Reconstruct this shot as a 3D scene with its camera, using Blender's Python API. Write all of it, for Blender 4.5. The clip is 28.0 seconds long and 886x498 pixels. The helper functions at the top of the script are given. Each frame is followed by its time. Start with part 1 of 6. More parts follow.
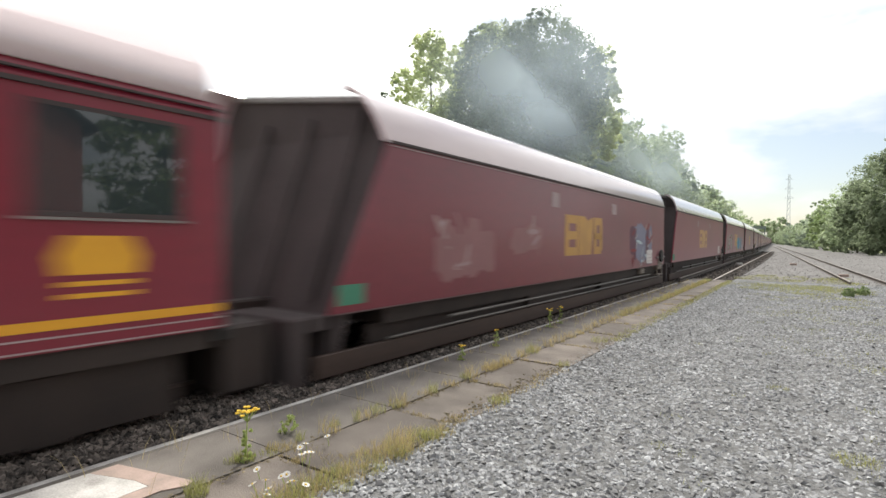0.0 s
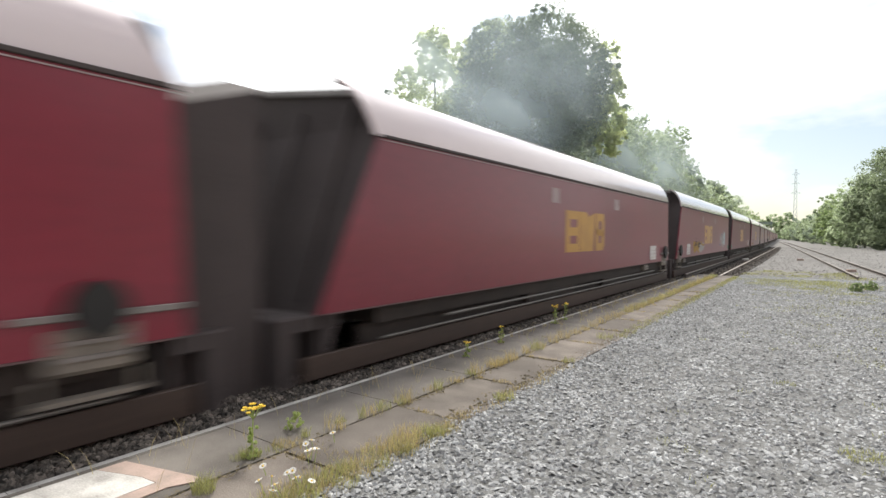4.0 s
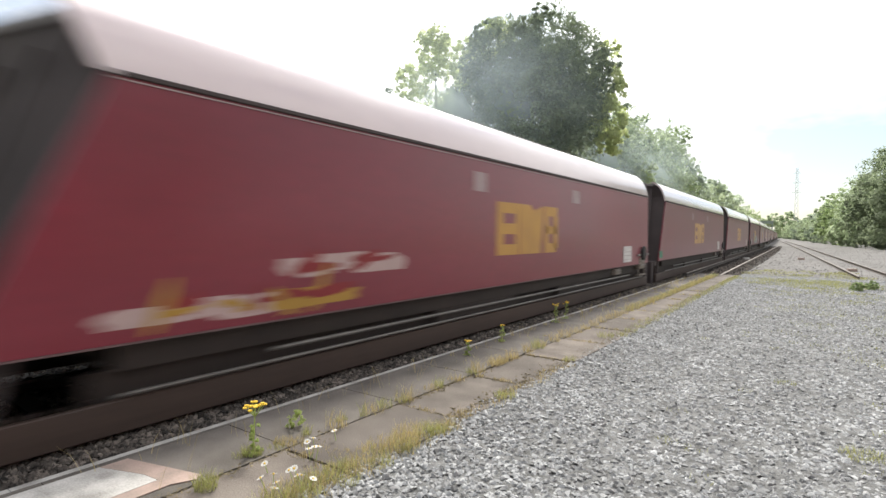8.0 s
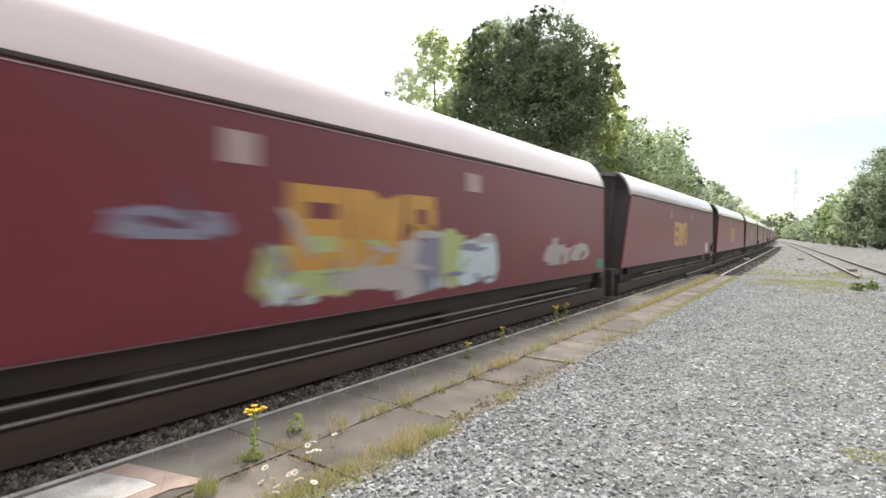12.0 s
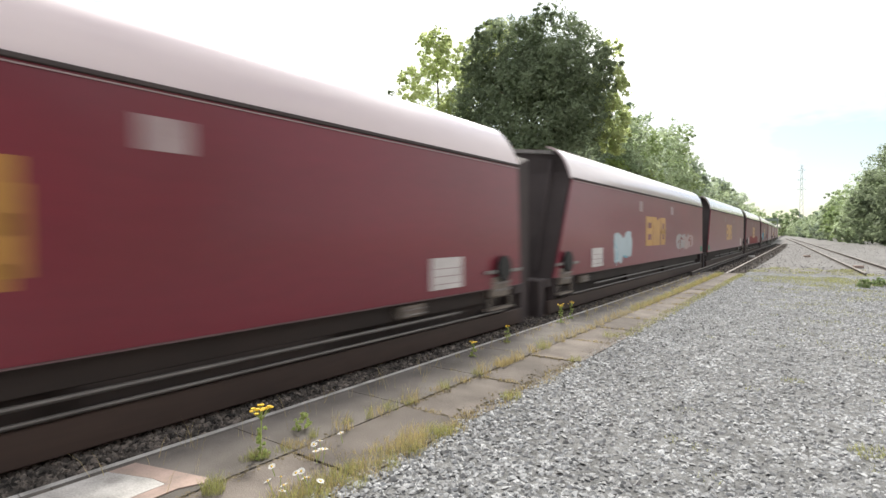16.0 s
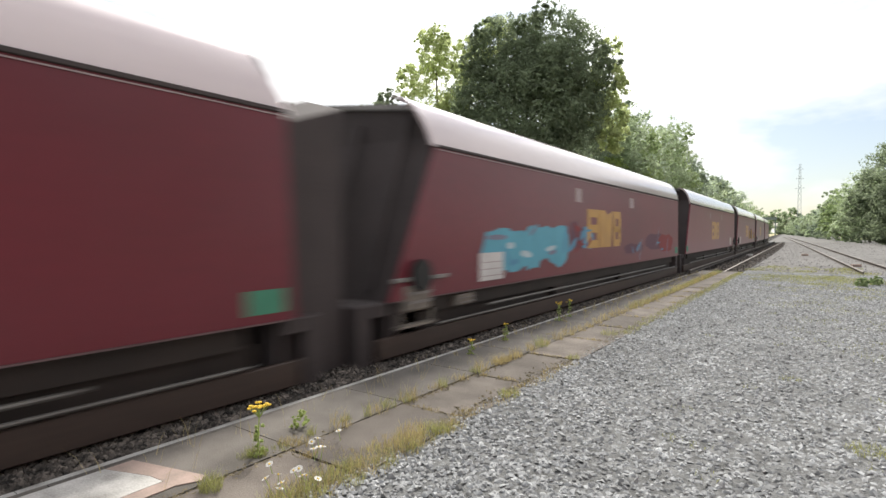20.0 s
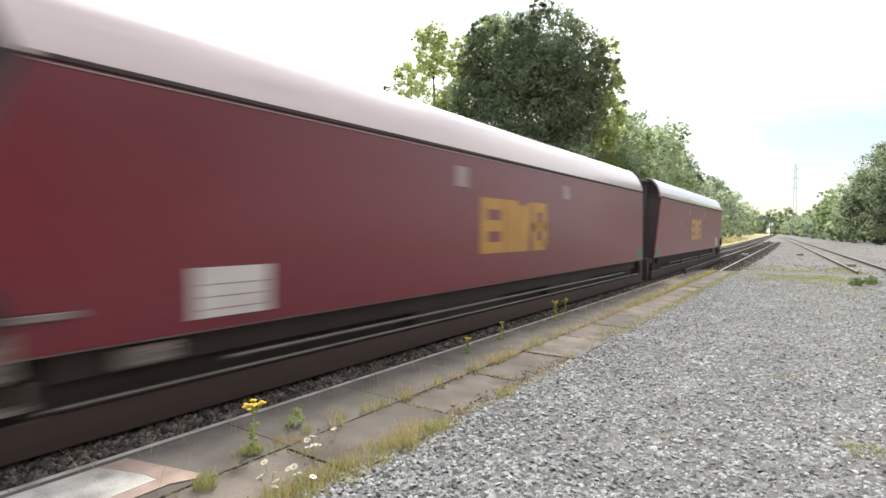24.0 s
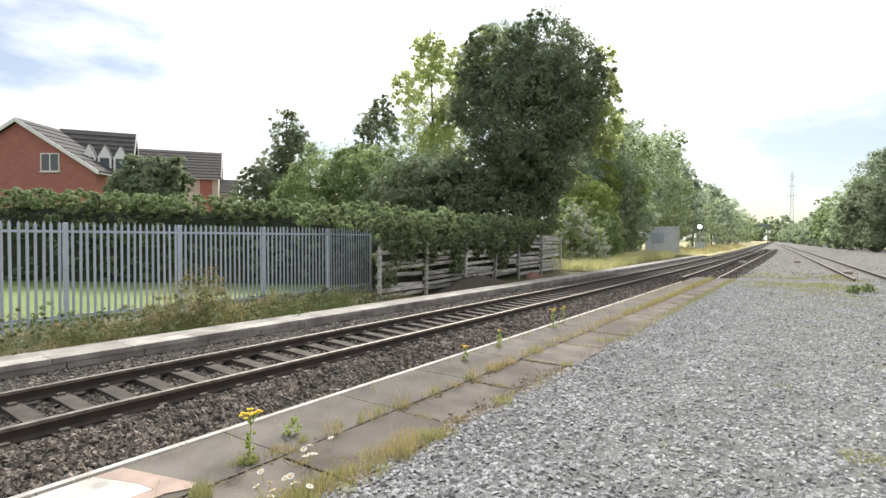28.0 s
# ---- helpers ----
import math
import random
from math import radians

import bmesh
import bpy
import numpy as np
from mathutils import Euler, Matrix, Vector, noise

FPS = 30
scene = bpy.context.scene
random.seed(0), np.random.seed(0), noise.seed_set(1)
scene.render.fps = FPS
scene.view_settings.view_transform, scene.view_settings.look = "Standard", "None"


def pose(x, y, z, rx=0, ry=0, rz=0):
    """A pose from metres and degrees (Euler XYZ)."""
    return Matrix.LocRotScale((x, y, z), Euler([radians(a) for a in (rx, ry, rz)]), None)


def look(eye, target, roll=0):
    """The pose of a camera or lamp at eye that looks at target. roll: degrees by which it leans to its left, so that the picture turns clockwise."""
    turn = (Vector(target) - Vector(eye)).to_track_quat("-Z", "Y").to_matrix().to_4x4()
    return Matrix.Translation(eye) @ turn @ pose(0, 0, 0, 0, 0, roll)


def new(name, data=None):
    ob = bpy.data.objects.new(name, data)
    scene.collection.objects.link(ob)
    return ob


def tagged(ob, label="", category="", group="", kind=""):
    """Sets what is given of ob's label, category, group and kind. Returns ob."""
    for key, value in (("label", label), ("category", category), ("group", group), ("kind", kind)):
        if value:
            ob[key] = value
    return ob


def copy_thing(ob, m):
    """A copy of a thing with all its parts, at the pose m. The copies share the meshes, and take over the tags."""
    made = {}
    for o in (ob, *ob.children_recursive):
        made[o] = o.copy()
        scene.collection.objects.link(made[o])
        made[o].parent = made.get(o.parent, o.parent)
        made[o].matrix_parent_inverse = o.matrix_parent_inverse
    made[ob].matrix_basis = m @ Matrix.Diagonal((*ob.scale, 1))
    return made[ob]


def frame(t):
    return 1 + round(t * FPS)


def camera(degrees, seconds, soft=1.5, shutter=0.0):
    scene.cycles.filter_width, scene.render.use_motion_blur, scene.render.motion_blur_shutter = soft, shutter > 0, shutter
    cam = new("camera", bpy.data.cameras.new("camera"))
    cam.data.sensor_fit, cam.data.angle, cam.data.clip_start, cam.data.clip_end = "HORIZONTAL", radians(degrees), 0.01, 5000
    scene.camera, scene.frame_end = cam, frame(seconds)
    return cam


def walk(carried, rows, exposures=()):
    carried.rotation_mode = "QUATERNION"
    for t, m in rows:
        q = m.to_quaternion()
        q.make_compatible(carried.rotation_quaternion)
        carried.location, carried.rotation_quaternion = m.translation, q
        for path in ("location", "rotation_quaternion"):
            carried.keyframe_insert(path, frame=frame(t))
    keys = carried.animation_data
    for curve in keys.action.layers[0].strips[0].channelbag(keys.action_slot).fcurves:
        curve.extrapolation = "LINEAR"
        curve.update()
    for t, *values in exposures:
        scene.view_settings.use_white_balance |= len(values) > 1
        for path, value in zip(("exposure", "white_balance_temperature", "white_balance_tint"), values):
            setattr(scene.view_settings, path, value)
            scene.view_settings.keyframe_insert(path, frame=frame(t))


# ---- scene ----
cam = camera(2 * math.degrees(math.atan(784 / 950)), 28.0, soft=1.5, shutter=0.55)

# seconds, x, y, z, tilt, heading to the left of the line, lean
PATH = [
    (0, -0.0094, -0.0040, 1.6556, -1.198, 34.504, 0.638),
    (0.5, -0.0046, -0.0025, 1.6547, -1.196, 34.663, 0.549),
    (1, -0.0036, 0.0032, 1.6524, -1.238, 34.617, 0.397),
    (1.5, -0.0044, 0.0010, 1.6529, -1.350, 34.637, 0.349),
    (2, -0.0031, -0.0011, 1.6520, -1.219, 34.766, 0.298),
    (2.5, -0.0034, -0.0053, 1.6528, -1.250, 34.956, 0.231),
    (3, -0.0014, -0.0031, 1.6515, -1.312, 34.861, 0.196),
    (3.5, -0.0077, 0.0018, 1.6491, -1.458, 34.945, 0.273),
    (5.5, -0.0069, -0.0025, 1.6469, -1.469, 35.155, 0.250),
    (6, -0.0074, -0.0069, 1.6473, -1.557, 35.178, 0.218),
    (6.5, -0.0058, -0.0081, 1.6484, -1.492, 35.225, 0.185),
    (7, -0.0084, -0.0095, 1.6490, -1.456, 35.190, 0.263),
    (7.5, -0.0065, -0.0059, 1.6474, -1.516, 35.058, 0.295),
    (8, -0.0080, -0.0076, 1.6495, -1.636, 35.084, 0.410),
    (8.5, -0.0090, -0.0013, 1.6463, -1.446, 35.053, 0.387),
    (9, -0.0092, -0.0036, 1.6494, -1.540, 34.962, 0.353),
    (9.5, -0.0098, -0.0074, 1.6505, -1.480, 35.016, 0.300),
    (10, -0.0062, -0.0053, 1.6500, -1.597, 35.023, 0.320),
    (10.5, -0.0060, -0.0057, 1.6493, -1.568, 34.900, 0.352),
    (11, -0.0061, -0.0059, 1.6514, -1.470, 34.897, 0.316),
    (11.5, -0.0084, -0.0065, 1.6471, -1.404, 35.189, 0.199),
    (12, -0.0039, -0.0078, 1.6496, -1.362, 35.066, 0.037),
    (12.5, -0.0089, -0.0053, 1.6495, -1.498, 34.869, 0.053),
    (14.5, -0.0105, -0.0085, 1.6485, -1.462, 35.265, -0.118),
    (15, -0.0089, -0.0046, 1.6478, -1.549, 35.159, -0.138),
    (15.5, -0.0069, -0.0086, 1.6466, -1.581, 35.328, -0.176),
    (16, -0.0074, -0.0114, 1.6475, -1.463, 35.507, -0.294),
    (16.5, -0.0053, -0.0106, 1.6471, -1.450, 35.358, -0.320),
    (17, -0.0067, -0.0062, 1.6463, -1.572, 35.246, -0.285),
    (17.5, -0.0091, -0.0130, 1.6496, -1.558, 35.450, -0.304),
    (18, -0.0103, -0.0150, 1.6479, -1.462, 35.601, -0.327),
    (18.5, -0.0087, -0.0134, 1.6474, -1.472, 35.557, -0.242),
    (19, -0.0086, -0.0093, 1.6474, -1.568, 35.369, -0.202),
    (19.5, -0.0115, -0.0092, 1.6467, -1.701, 35.200, -0.092),
    (20, -0.0111, -0.0041, 1.6447, -1.688, 35.347, -0.162),
    (20.5, -0.0107, -0.0087, 1.6458, -1.624, 35.424, -0.336),
    (21, -0.0111, -0.0166, 1.6461, -1.658, 35.485, -0.217),
    (21.5, -0.0183, -0.0059, 1.6459, -1.804, 35.265, -0.093),
    (23.5, -0.0117, -0.0007, 1.6429, -1.764, 35.103, -0.010),
    (24, -0.0120, 0.0043, 1.6405, -1.835, 34.990, 0.022),
    (24.5, -0.0148, -0.0033, 1.6429, -1.731, 35.084, 0.072),
    (25, -0.0115, -0.0052, 1.6413, -1.545, 35.281, -0.028),
    (25.5, -0.0051, -0.0071, 1.6431, -1.491, 35.328, -0.114),
    (26, -0.0097, -0.0024, 1.6413, -1.561, 35.173, -0.055),
    (26.5, -0.0120, -0.0044, 1.6455, -1.602, 35.068, 0.076),
    (27, -0.0075, -0.0089, 1.6491, -1.430, 35.201, 0.050),
    (27.5, -0.0055, -0.0072, 1.6502, -1.181, 35.076, 0.050),
    (28, -0.0000, 0.0000, 1.6461, -1.029, 34.788, -0.000),
]


def eye_pose(x, y, z, tilt, pan, lean):
    return Matrix.Translation((x, y, z)) @ pose(0, 0, 0, 0, 0, pan) @ pose(0, 0, 0, 90 + tilt) @ pose(0, 0, 0, 0, 0, lean)


EXPOSURES = [(0, 0.58), (3, 0.66), (7, 0.72), (8, 0.82), (10, 0.84), (12, 0.88), (15, 0.84), (17, 0.80), (18, 0.75), (20, 0.60), (21, 0.60), (24, 0.80), (26, 0.72), (28, 0.68)]
walk(cam, [(r[0], eye_pose(*r[1:])) for r in PATH], EXPOSURES)

# ---- light ----
SUN_ELEV, SUN_AZ = radians(48), radians(31)      # azimuth: to the left of the line, ahead
world = bpy.data.worlds.new("sky")
scene.world = world
world.use_nodes = True
wn, wl = world.node_tree.nodes, world.node_tree.links
wn.clear()
w_out, w_bg = wn.new("ShaderNodeOutputWorld"), wn.new("ShaderNodeBackground")
w_sky = wn.new("ShaderNodeTexSky")
w_sky.sky_type, w_sky.sun_disc = "NISHITA", False
w_sky.sun_elevation, w_sky.sun_rotation = SUN_ELEV, -SUN_AZ
w_scale = wn.new("ShaderNodeVectorMath")
w_scale.operation = "SCALE"
w_scale.inputs["Scale"].default_value = 0.08
w_co, w_map, w_noise = wn.new("ShaderNodeTexCoord"), wn.new("ShaderNodeMapping"), wn.new("ShaderNodeTexNoise")
w_map.inputs["Scale"].default_value, w_map.inputs["Location"].default_value = (1.0, 1.0, 2.6), (20.48, 24.6, 12.86)
w_noise.inputs["Scale"].default_value, w_noise.inputs["Detail"].default_value = 3.2, 7
w_ramp, w_mix = wn.new("ShaderNodeValToRGB"), wn.new("ShaderNodeMix")
w_ramp.color_ramp.elements[0].position, w_ramp.color_ramp.elements[0].color = 0.37, (0.20, 0.20, 0.20, 1)
w_ramp.color_ramp.elements[1].position, w_ramp.color_ramp.elements[1].color = 0.55, (1, 1, 1, 1)
w_mix.data_type = "RGBA"
# thin cloud, dim away from the sun and far brighter round it
w_dot, w_glare, w_cloud = wn.new("ShaderNodeVectorMath"), wn.new("ShaderNodeMapRange"), wn.new("ShaderNodeCombineColor")
w_dot.operation = "DOT_PRODUCT"
w_dot.inputs[1].default_value = (-math.sin(SUN_AZ) * math.cos(SUN_ELEV), math.cos(SUN_AZ) * math.cos(SUN_ELEV), math.sin(SUN_ELEV))
w_glare.inputs["From Min"].default_value, w_glare.inputs["From Max"].default_value = -0.3, 1.0
w_glare.inputs["To Min"].default_value, w_glare.inputs["To Max"].default_value = 0.74, 0.76
w_front, w_ring, w_sum = wn.new("ShaderNodeMath"), wn.new("ShaderNodeMath"), wn.new("ShaderNodeMath")
w_front.operation, w_ring.operation, w_sum.operation = "MAXIMUM", "POWER", "MULTIPLY_ADD"
w_front.inputs[1].default_value, w_ring.inputs[1].default_value, w_sum.inputs[1].default_value = 0.0, 8.0, 2.4
wl.new(w_co.outputs["Generated"], w_dot.inputs[0])
wl.new(w_dot.outputs["Value"], w_glare.inputs[0])
wl.new(w_dot.outputs["Value"], w_front.inputs[0])
wl.new(w_front.outputs[0], w_ring.inputs[0])
wl.new(w_ring.outputs[0], w_sum.inputs[0])
wl.new(w_glare.outputs[0], w_sum.inputs[2])
for k in range(3):
    wl.new(w_sum.outputs[0], w_cloud.inputs[k])
wl.new(w_cloud.outputs[0], w_mix.inputs["B"])
wl.new(w_sky.outputs[0], w_scale.inputs[0])
wl.new(w_co.outputs["Generated"], w_map.inputs[0])
wl.new(w_map.outputs[0], w_noise.inputs[0])
wl.new(w_noise.outputs[0], w_ramp.inputs[0])
wl.new(w_ramp.outputs[0], w_mix.inputs["Factor"])
wl.new(w_scale.outputs[0], w_mix.inputs["A"])
wl.new(w_mix.outputs["Result"], w_bg.inputs[0])
wl.new(w_bg.outputs[0], w_out.inputs[0])
w_bg.inputs[1].default_value = 0.97
sun = new("sun", bpy.data.lights.new("sun", "SUN"))
sun.data.energy, sun.data.angle, sun.data.color = 3.3, radians(8), (1.0, 0.95, 0.86)
sun_from = Vector((-math.sin(SUN_AZ) * math.cos(SUN_ELEV), math.cos(SUN_AZ) * math.cos(SUN_ELEV), math.sin(SUN_ELEV)))
sun.matrix_world = look(sun_from * 50, (0, 0, 0))

# ---- materials ----


def material(name, base, dark=None, rough=0.8, metal=0.0, scale=6.0, fine=60.0, bump=0.0, spread=0.5, vary=0.0, island=False,
             through_light=0.0, stretch=(1, 1, 1), coat=0.0, distance=0.01, dust=0.0):
    """A surface whose colour drifts between two tones at two scales, with a fine relief."""
    m = bpy.data.materials.new(name)
    m.use_nodes = True
    n, l = m.node_tree.nodes, m.node_tree.links
    bs = n["Principled BSDF"]
    dark = dark or tuple(c * 0.6 for c in base)
    co, mp = n.new("ShaderNodeTexCoord"), n.new("ShaderNodeMapping")
    mp.inputs["Scale"].default_value = stretch
    l.new(co.outputs["Object"], mp.inputs[0])
    n1, n2 = n.new("ShaderNodeTexNoise"), n.new("ShaderNodeTexNoise")
    n1.inputs["Scale"].default_value, n1.inputs["Detail"].default_value = scale, 5
    n2.inputs["Scale"].default_value, n2.inputs["Detail"].default_value = fine, 3
    l.new(mp.outputs[0], n1.inputs[0])
    l.new(mp.outputs[0], n2.inputs[0])
    add = n.new("ShaderNodeMath")
    add.operation = "MULTIPLY_ADD"
    l.new(n2.outputs[0], add.inputs[0])
    add.inputs[1].default_value = 0.5
    l.new(n1.outputs[0], add.inputs[2])
    rp = n.new("ShaderNodeMapRange")
    rp.inputs["From Min"].default_value, rp.inputs["From Max"].default_value = 0.75 - spread * 0.5, 0.75 + spread * 0.5
    l.new(add.outputs[0], rp.inputs[0])
    fac = rp.outputs[0]
    mix = n.new("ShaderNodeMix")
    mix.data_type = "RGBA"
    mix.inputs["A"].default_value, mix.inputs["B"].default_value = (*dark, 1), (*base, 1)
    l.new(fac, mix.inputs["Factor"])
    col = mix.outputs["Result"]
    if vary:
        if island:
            rnd = n.new("ShaderNodeNewGeometry").outputs["Random Per Island"]
        else:
            rnd = n.new("ShaderNodeObjectInfo").outputs["Random"]
        mr = n.new("ShaderNodeMapRange")
        mr.inputs["To Min"].default_value, mr.inputs["To Max"].default_value = 1 - vary, 1 + vary
        l.new(rnd, mr.inputs[0])
        hs = n.new("ShaderNodeHueSaturation")
        l.new(mr.outputs[0], hs.inputs["Value"])
        l.new(col, hs.inputs["Color"])
        col = hs.outputs[0]
    l.new(col, bs.inputs["Base Color"])
    bs.inputs["Roughness"].default_value, bs.inputs["Metallic"].default_value = rough, metal
    bs.inputs["Coat Weight"].default_value, bs.inputs["Coat Roughness"].default_value = coat, 0.14
    bs.inputs["Sheen Weight"].default_value, bs.inputs["Sheen Roughness"].default_value = dust, 0.27
    bs.inputs["Sheen Tint"].default_value = (0.80, 0.73, 0.74, 1)
    if bump:
        bp = n.new("ShaderNodeBump")
        bp.inputs["Strength"].default_value, bp.inputs["Distance"].default_value = bump, distance
        l.new(add.outputs[0], bp.inputs["Height"])
        l.new(bp.outputs[0], bs.inputs["Normal"])
    if through_light:
        tr, ms = n.new("ShaderNodeBsdfTranslucent"), n.new("ShaderNodeMixShader")
        l.new(col, tr.inputs[0])
        ms.inputs[0].default_value = through_light
        l.new(bs.outputs[0], ms.inputs[1])
        l.new(tr.outputs[0], ms.inputs[2])
        l.new(ms.outputs[0], n["Material Output"].inputs[0])
    return m


M = {}
# near-black bed: the shade between the ballast stones is put into its colour
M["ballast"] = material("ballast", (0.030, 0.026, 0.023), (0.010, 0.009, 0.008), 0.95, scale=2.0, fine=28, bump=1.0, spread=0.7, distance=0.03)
M["ballast_stone"] = material("ballast_stone", (0.185, 0.156, 0.134), (0.016, 0.014, 0.012), 0.9, scale=6, fine=30, spread=0.40, vary=0.75, island=True)
# yard bed kept darker than its chips, as painted shade in their gaps
M["gravel"] = material("gravel", (0.19, 0.192, 0.19), (0.06, 0.06, 0.058), 0.95, scale=9, fine=60, bump=1.0, spread=0.4, distance=0.03)
M["gravel_stone"] = material("gravel_stone", (0.385, 0.392, 0.396), (0.215, 0.218, 0.218), 0.92, scale=1.3, fine=30, spread=0.6, vary=0.42, island=True)
M["dark_stone"] = material("dark_stone", (0.25, 0.25, 0.248), (0.15, 0.15, 0.148), 0.9, scale=3, fine=40, spread=0.7, vary=0.5, island=True)
M["yard_stone"] = material("yard_stone", (0.20, 0.193, 0.186), (0.13, 0.125, 0.12), 0.95, scale=0.5, fine=8, spread=0.7, vary=0.2, island=True)
M["slab"] = material("slab", (0.170, 0.147, 0.127), (0.068, 0.057, 0.048), 0.95, scale=2.2, fine=110, bump=1.0, spread=0.5, vary=0.2, distance=0.014)
M["dirt_stone"] = material("dirt_stone", (0.178, 0.171, 0.163), (0.095, 0.090, 0.085), 0.95, scale=0.6, fine=9, bump=0.8, spread=0.7, distance=0.04, stretch=(1, 0.3, 1))
M["coping"] = material("coping", (0.160, 0.144, 0.128), (0.064, 0.057, 0.049), 0.95, scale=2.2, fine=110, bump=1.0, spread=0.5, vary=0.12, distance=0.014)
M["white_line"] = material("white_line", (0.56, 0.545, 0.515), (0.27, 0.258, 0.24), 0.85, scale=4, fine=80, bump=0.2, spread=0.4)
M["pink_line"] = material("pink_line", (0.40, 0.295, 0.25), (0.25, 0.20, 0.17), 0.9, scale=6, fine=70, bump=0.2)
M["soil_crust"] = material("soil_crust", (0.17, 0.135, 0.09), (0.07, 0.055, 0.038), 0.95, scale=5, fine=60, bump=0.6, spread=0.5)
M["joint_soil"] = material("joint_soil", (0.19, 0.155, 0.09), (0.085, 0.068, 0.04), 0.95, scale=2.0, fine=30, spread=0.6, vary=0.3, island=True)
M["concrete"] = material("concrete", (0.39, 0.37, 0.345), (0.17, 0.157, 0.142), 0.95, scale=2.2, fine=40, bump=0.6, spread=0.42, vary=0.14)
M["sleeper"] = material("sleeper", (0.090, 0.077, 0.066), (0.036, 0.031, 0.027), 0.95, scale=5, fine=70, bump=0.3, vary=0.2)
M["rail_rust"] = material("rail_rust", (0.066, 0.05, 0.041), (0.032, 0.026, 0.022), 0.85, scale=4, fine=60, bump=0.15)
M["rail_head"] = material("rail_head", (0.30, 0.27, 0.245), (0.13, 0.115, 0.10), 0.55, metal=1.0, scale=8, fine=90)
M["clip"] = material("clip", (0.12, 0.105, 0.09), None, 0.8, scale=10, fine=90)
M["maroon"] = material("maroon", (0.208, 0.016, 0.034), (0.132, 0.012, 0.025), 0.38, scale=0.5, fine=9, spread=0.7, vary=0.16, coat=0.20, bump=0.02, stretch=(1, 0.5, 1), dust=0.38)
M["maroon_dull"] = material("maroon_dull", (0.150, 0.012, 0.024), (0.095, 0.010, 0.018), 0.45, scale=0.5, fine=9, spread=0.7, vary=0.12, coat=0.12, bump=0.02, stretch=(1, 0.5, 1), dust=0.24)
# sky glare on the upper sheets is put into this pale dusty colour
M["roof_paint_glare"] = material("roof_paint_glare", (0.72, 0.615, 0.62), (0.56, 0.46, 0.47), 0.20, scale=0.8, fine=5, spread=1.2, vary=0.10, coat=1.0, stretch=(1, 0.35, 1))
M["end_dark"] = material("end_dark", (0.080, 0.063, 0.061), (0.040, 0.032, 0.032), 0.88, scale=1.2, fine=20, spread=0.9, bump=0.1)
M["frame_grime"] = material("frame_grime", (0.048, 0.033, 0.027), (0.014, 0.011, 0.010), 0.75, scale=1.5, fine=25, spread=0.9, bump=0.1)
M["beam_grime"] = material("beam_grime", (0.078, 0.048, 0.036), (0.026, 0.018, 0.015), 0.65, scale=0.9, fine=12, spread=0.8, bump=0.08, stretch=(1, 0.25, 1.5))
M["pipe"] = material("pipe", (0.20, 0.185, 0.17), (0.09, 0.082, 0.075), 0.45, metal=0.4, scale=3, fine=40)
M["black"] = material("black", (0.02, 0.019, 0.018), (0.012, 0.012, 0.012), 0.7, scale=4, fine=40)
M["yellow"] = material("yellow", (0.55, 0.30, 0.05), (0.36, 0.18, 0.04), 0.5, scale=1.5, fine=20, spread=0.8, dust=0.4)
M["yellow_fresh"] = material("yellow_fresh", (0.78, 0.40, 0.025), (0.62, 0.29, 0.02), 0.45, scale=1.5, fine=20, spread=0.8)
M["panel_white"] = material("panel_white", (0.70, 0.67, 0.65), (0.48, 0.45, 0.44), 0.6, scale=3, fine=40)
M["panel_grey"] = material("panel_grey", (0.42, 0.33, 0.33), (0.30, 0.22, 0.22), 0.6, scale=3, fine=40)
M["dull_line"] = material("dull_line", (0.16, 0.10, 0.10), (0.10, 0.06, 0.06), 0.8, scale=3, fine=40)
M["panel_green"] = material("panel_green", (0.062, 0.25, 0.155), (0.045, 0.19, 0.12), 0.6, scale=3, fine=40)
M["gear_steel"] = material("gear_steel", (0.29, 0.25, 0.21), (0.11, 0.094, 0.08), 0.75, scale=3, fine=30, spread=0.9, bump=0.1)
# dark footbridge steel, its colour lightened to stand for distance haze
M["bridge_hazed"] = material("bridge_hazed", (0.22, 0.27, 0.25), None, 0.7, scale=2, fine=20)
M["rubble"] = material("rubble", (0.30, 0.16, 0.13), (0.12, 0.085, 0.07), 0.95, scale=5, fine=24, bump=1.0, spread=0.6, distance=0.05)
M["soil"] = material("soil", (0.085, 0.066, 0.05), (0.03, 0.025, 0.02), 0.95, scale=3, fine=30, bump=1.0, spread=0.7, distance=0.03)
M["buffer_steel"] = material("buffer_steel", (0.30, 0.275, 0.26), (0.14, 0.125, 0.118), 0.55, metal=0.3, scale=5, fine=40)
for key, tone in (("faint", (0.29, 0.135, 0.14)), ("chalk", (0.40, 0.28, 0.275)), ("grey", (0.42, 0.39, 0.38)), ("pink", (0.50, 0.36, 0.34)), ("mint", (0.07, 0.30, 0.14)), ("blue", (0.10, 0.30, 0.46)), ("sky", (0.12, 0.40, 0.52)),
                  ("slate", (0.22, 0.22, 0.30)), ("ice", (0.52, 0.62, 0.66)), ("lime", (0.40, 0.46, 0.20)), ("ochre", (0.42, 0.24, 0.04)), ("violet", (0.125, 0.045, 0.075)), ("dark", (0.05, 0.02, 0.03)), ("red", (0.24, 0.020, 0.024))):
    M["spray_" + key] = material("spray_" + key, tone, tuple(c * 0.7 for c in tone), 0.6, scale=2, fine=20, spread=0.9)
M["brick"] = material("brick", (0.46, 0.19, 0.155), (0.30, 0.12, 0.10), 0.9, scale=3, fine=40, bump=0.2, vary=0.1, stretch=(0.5, 0.5, 2.5), spread=0.6)
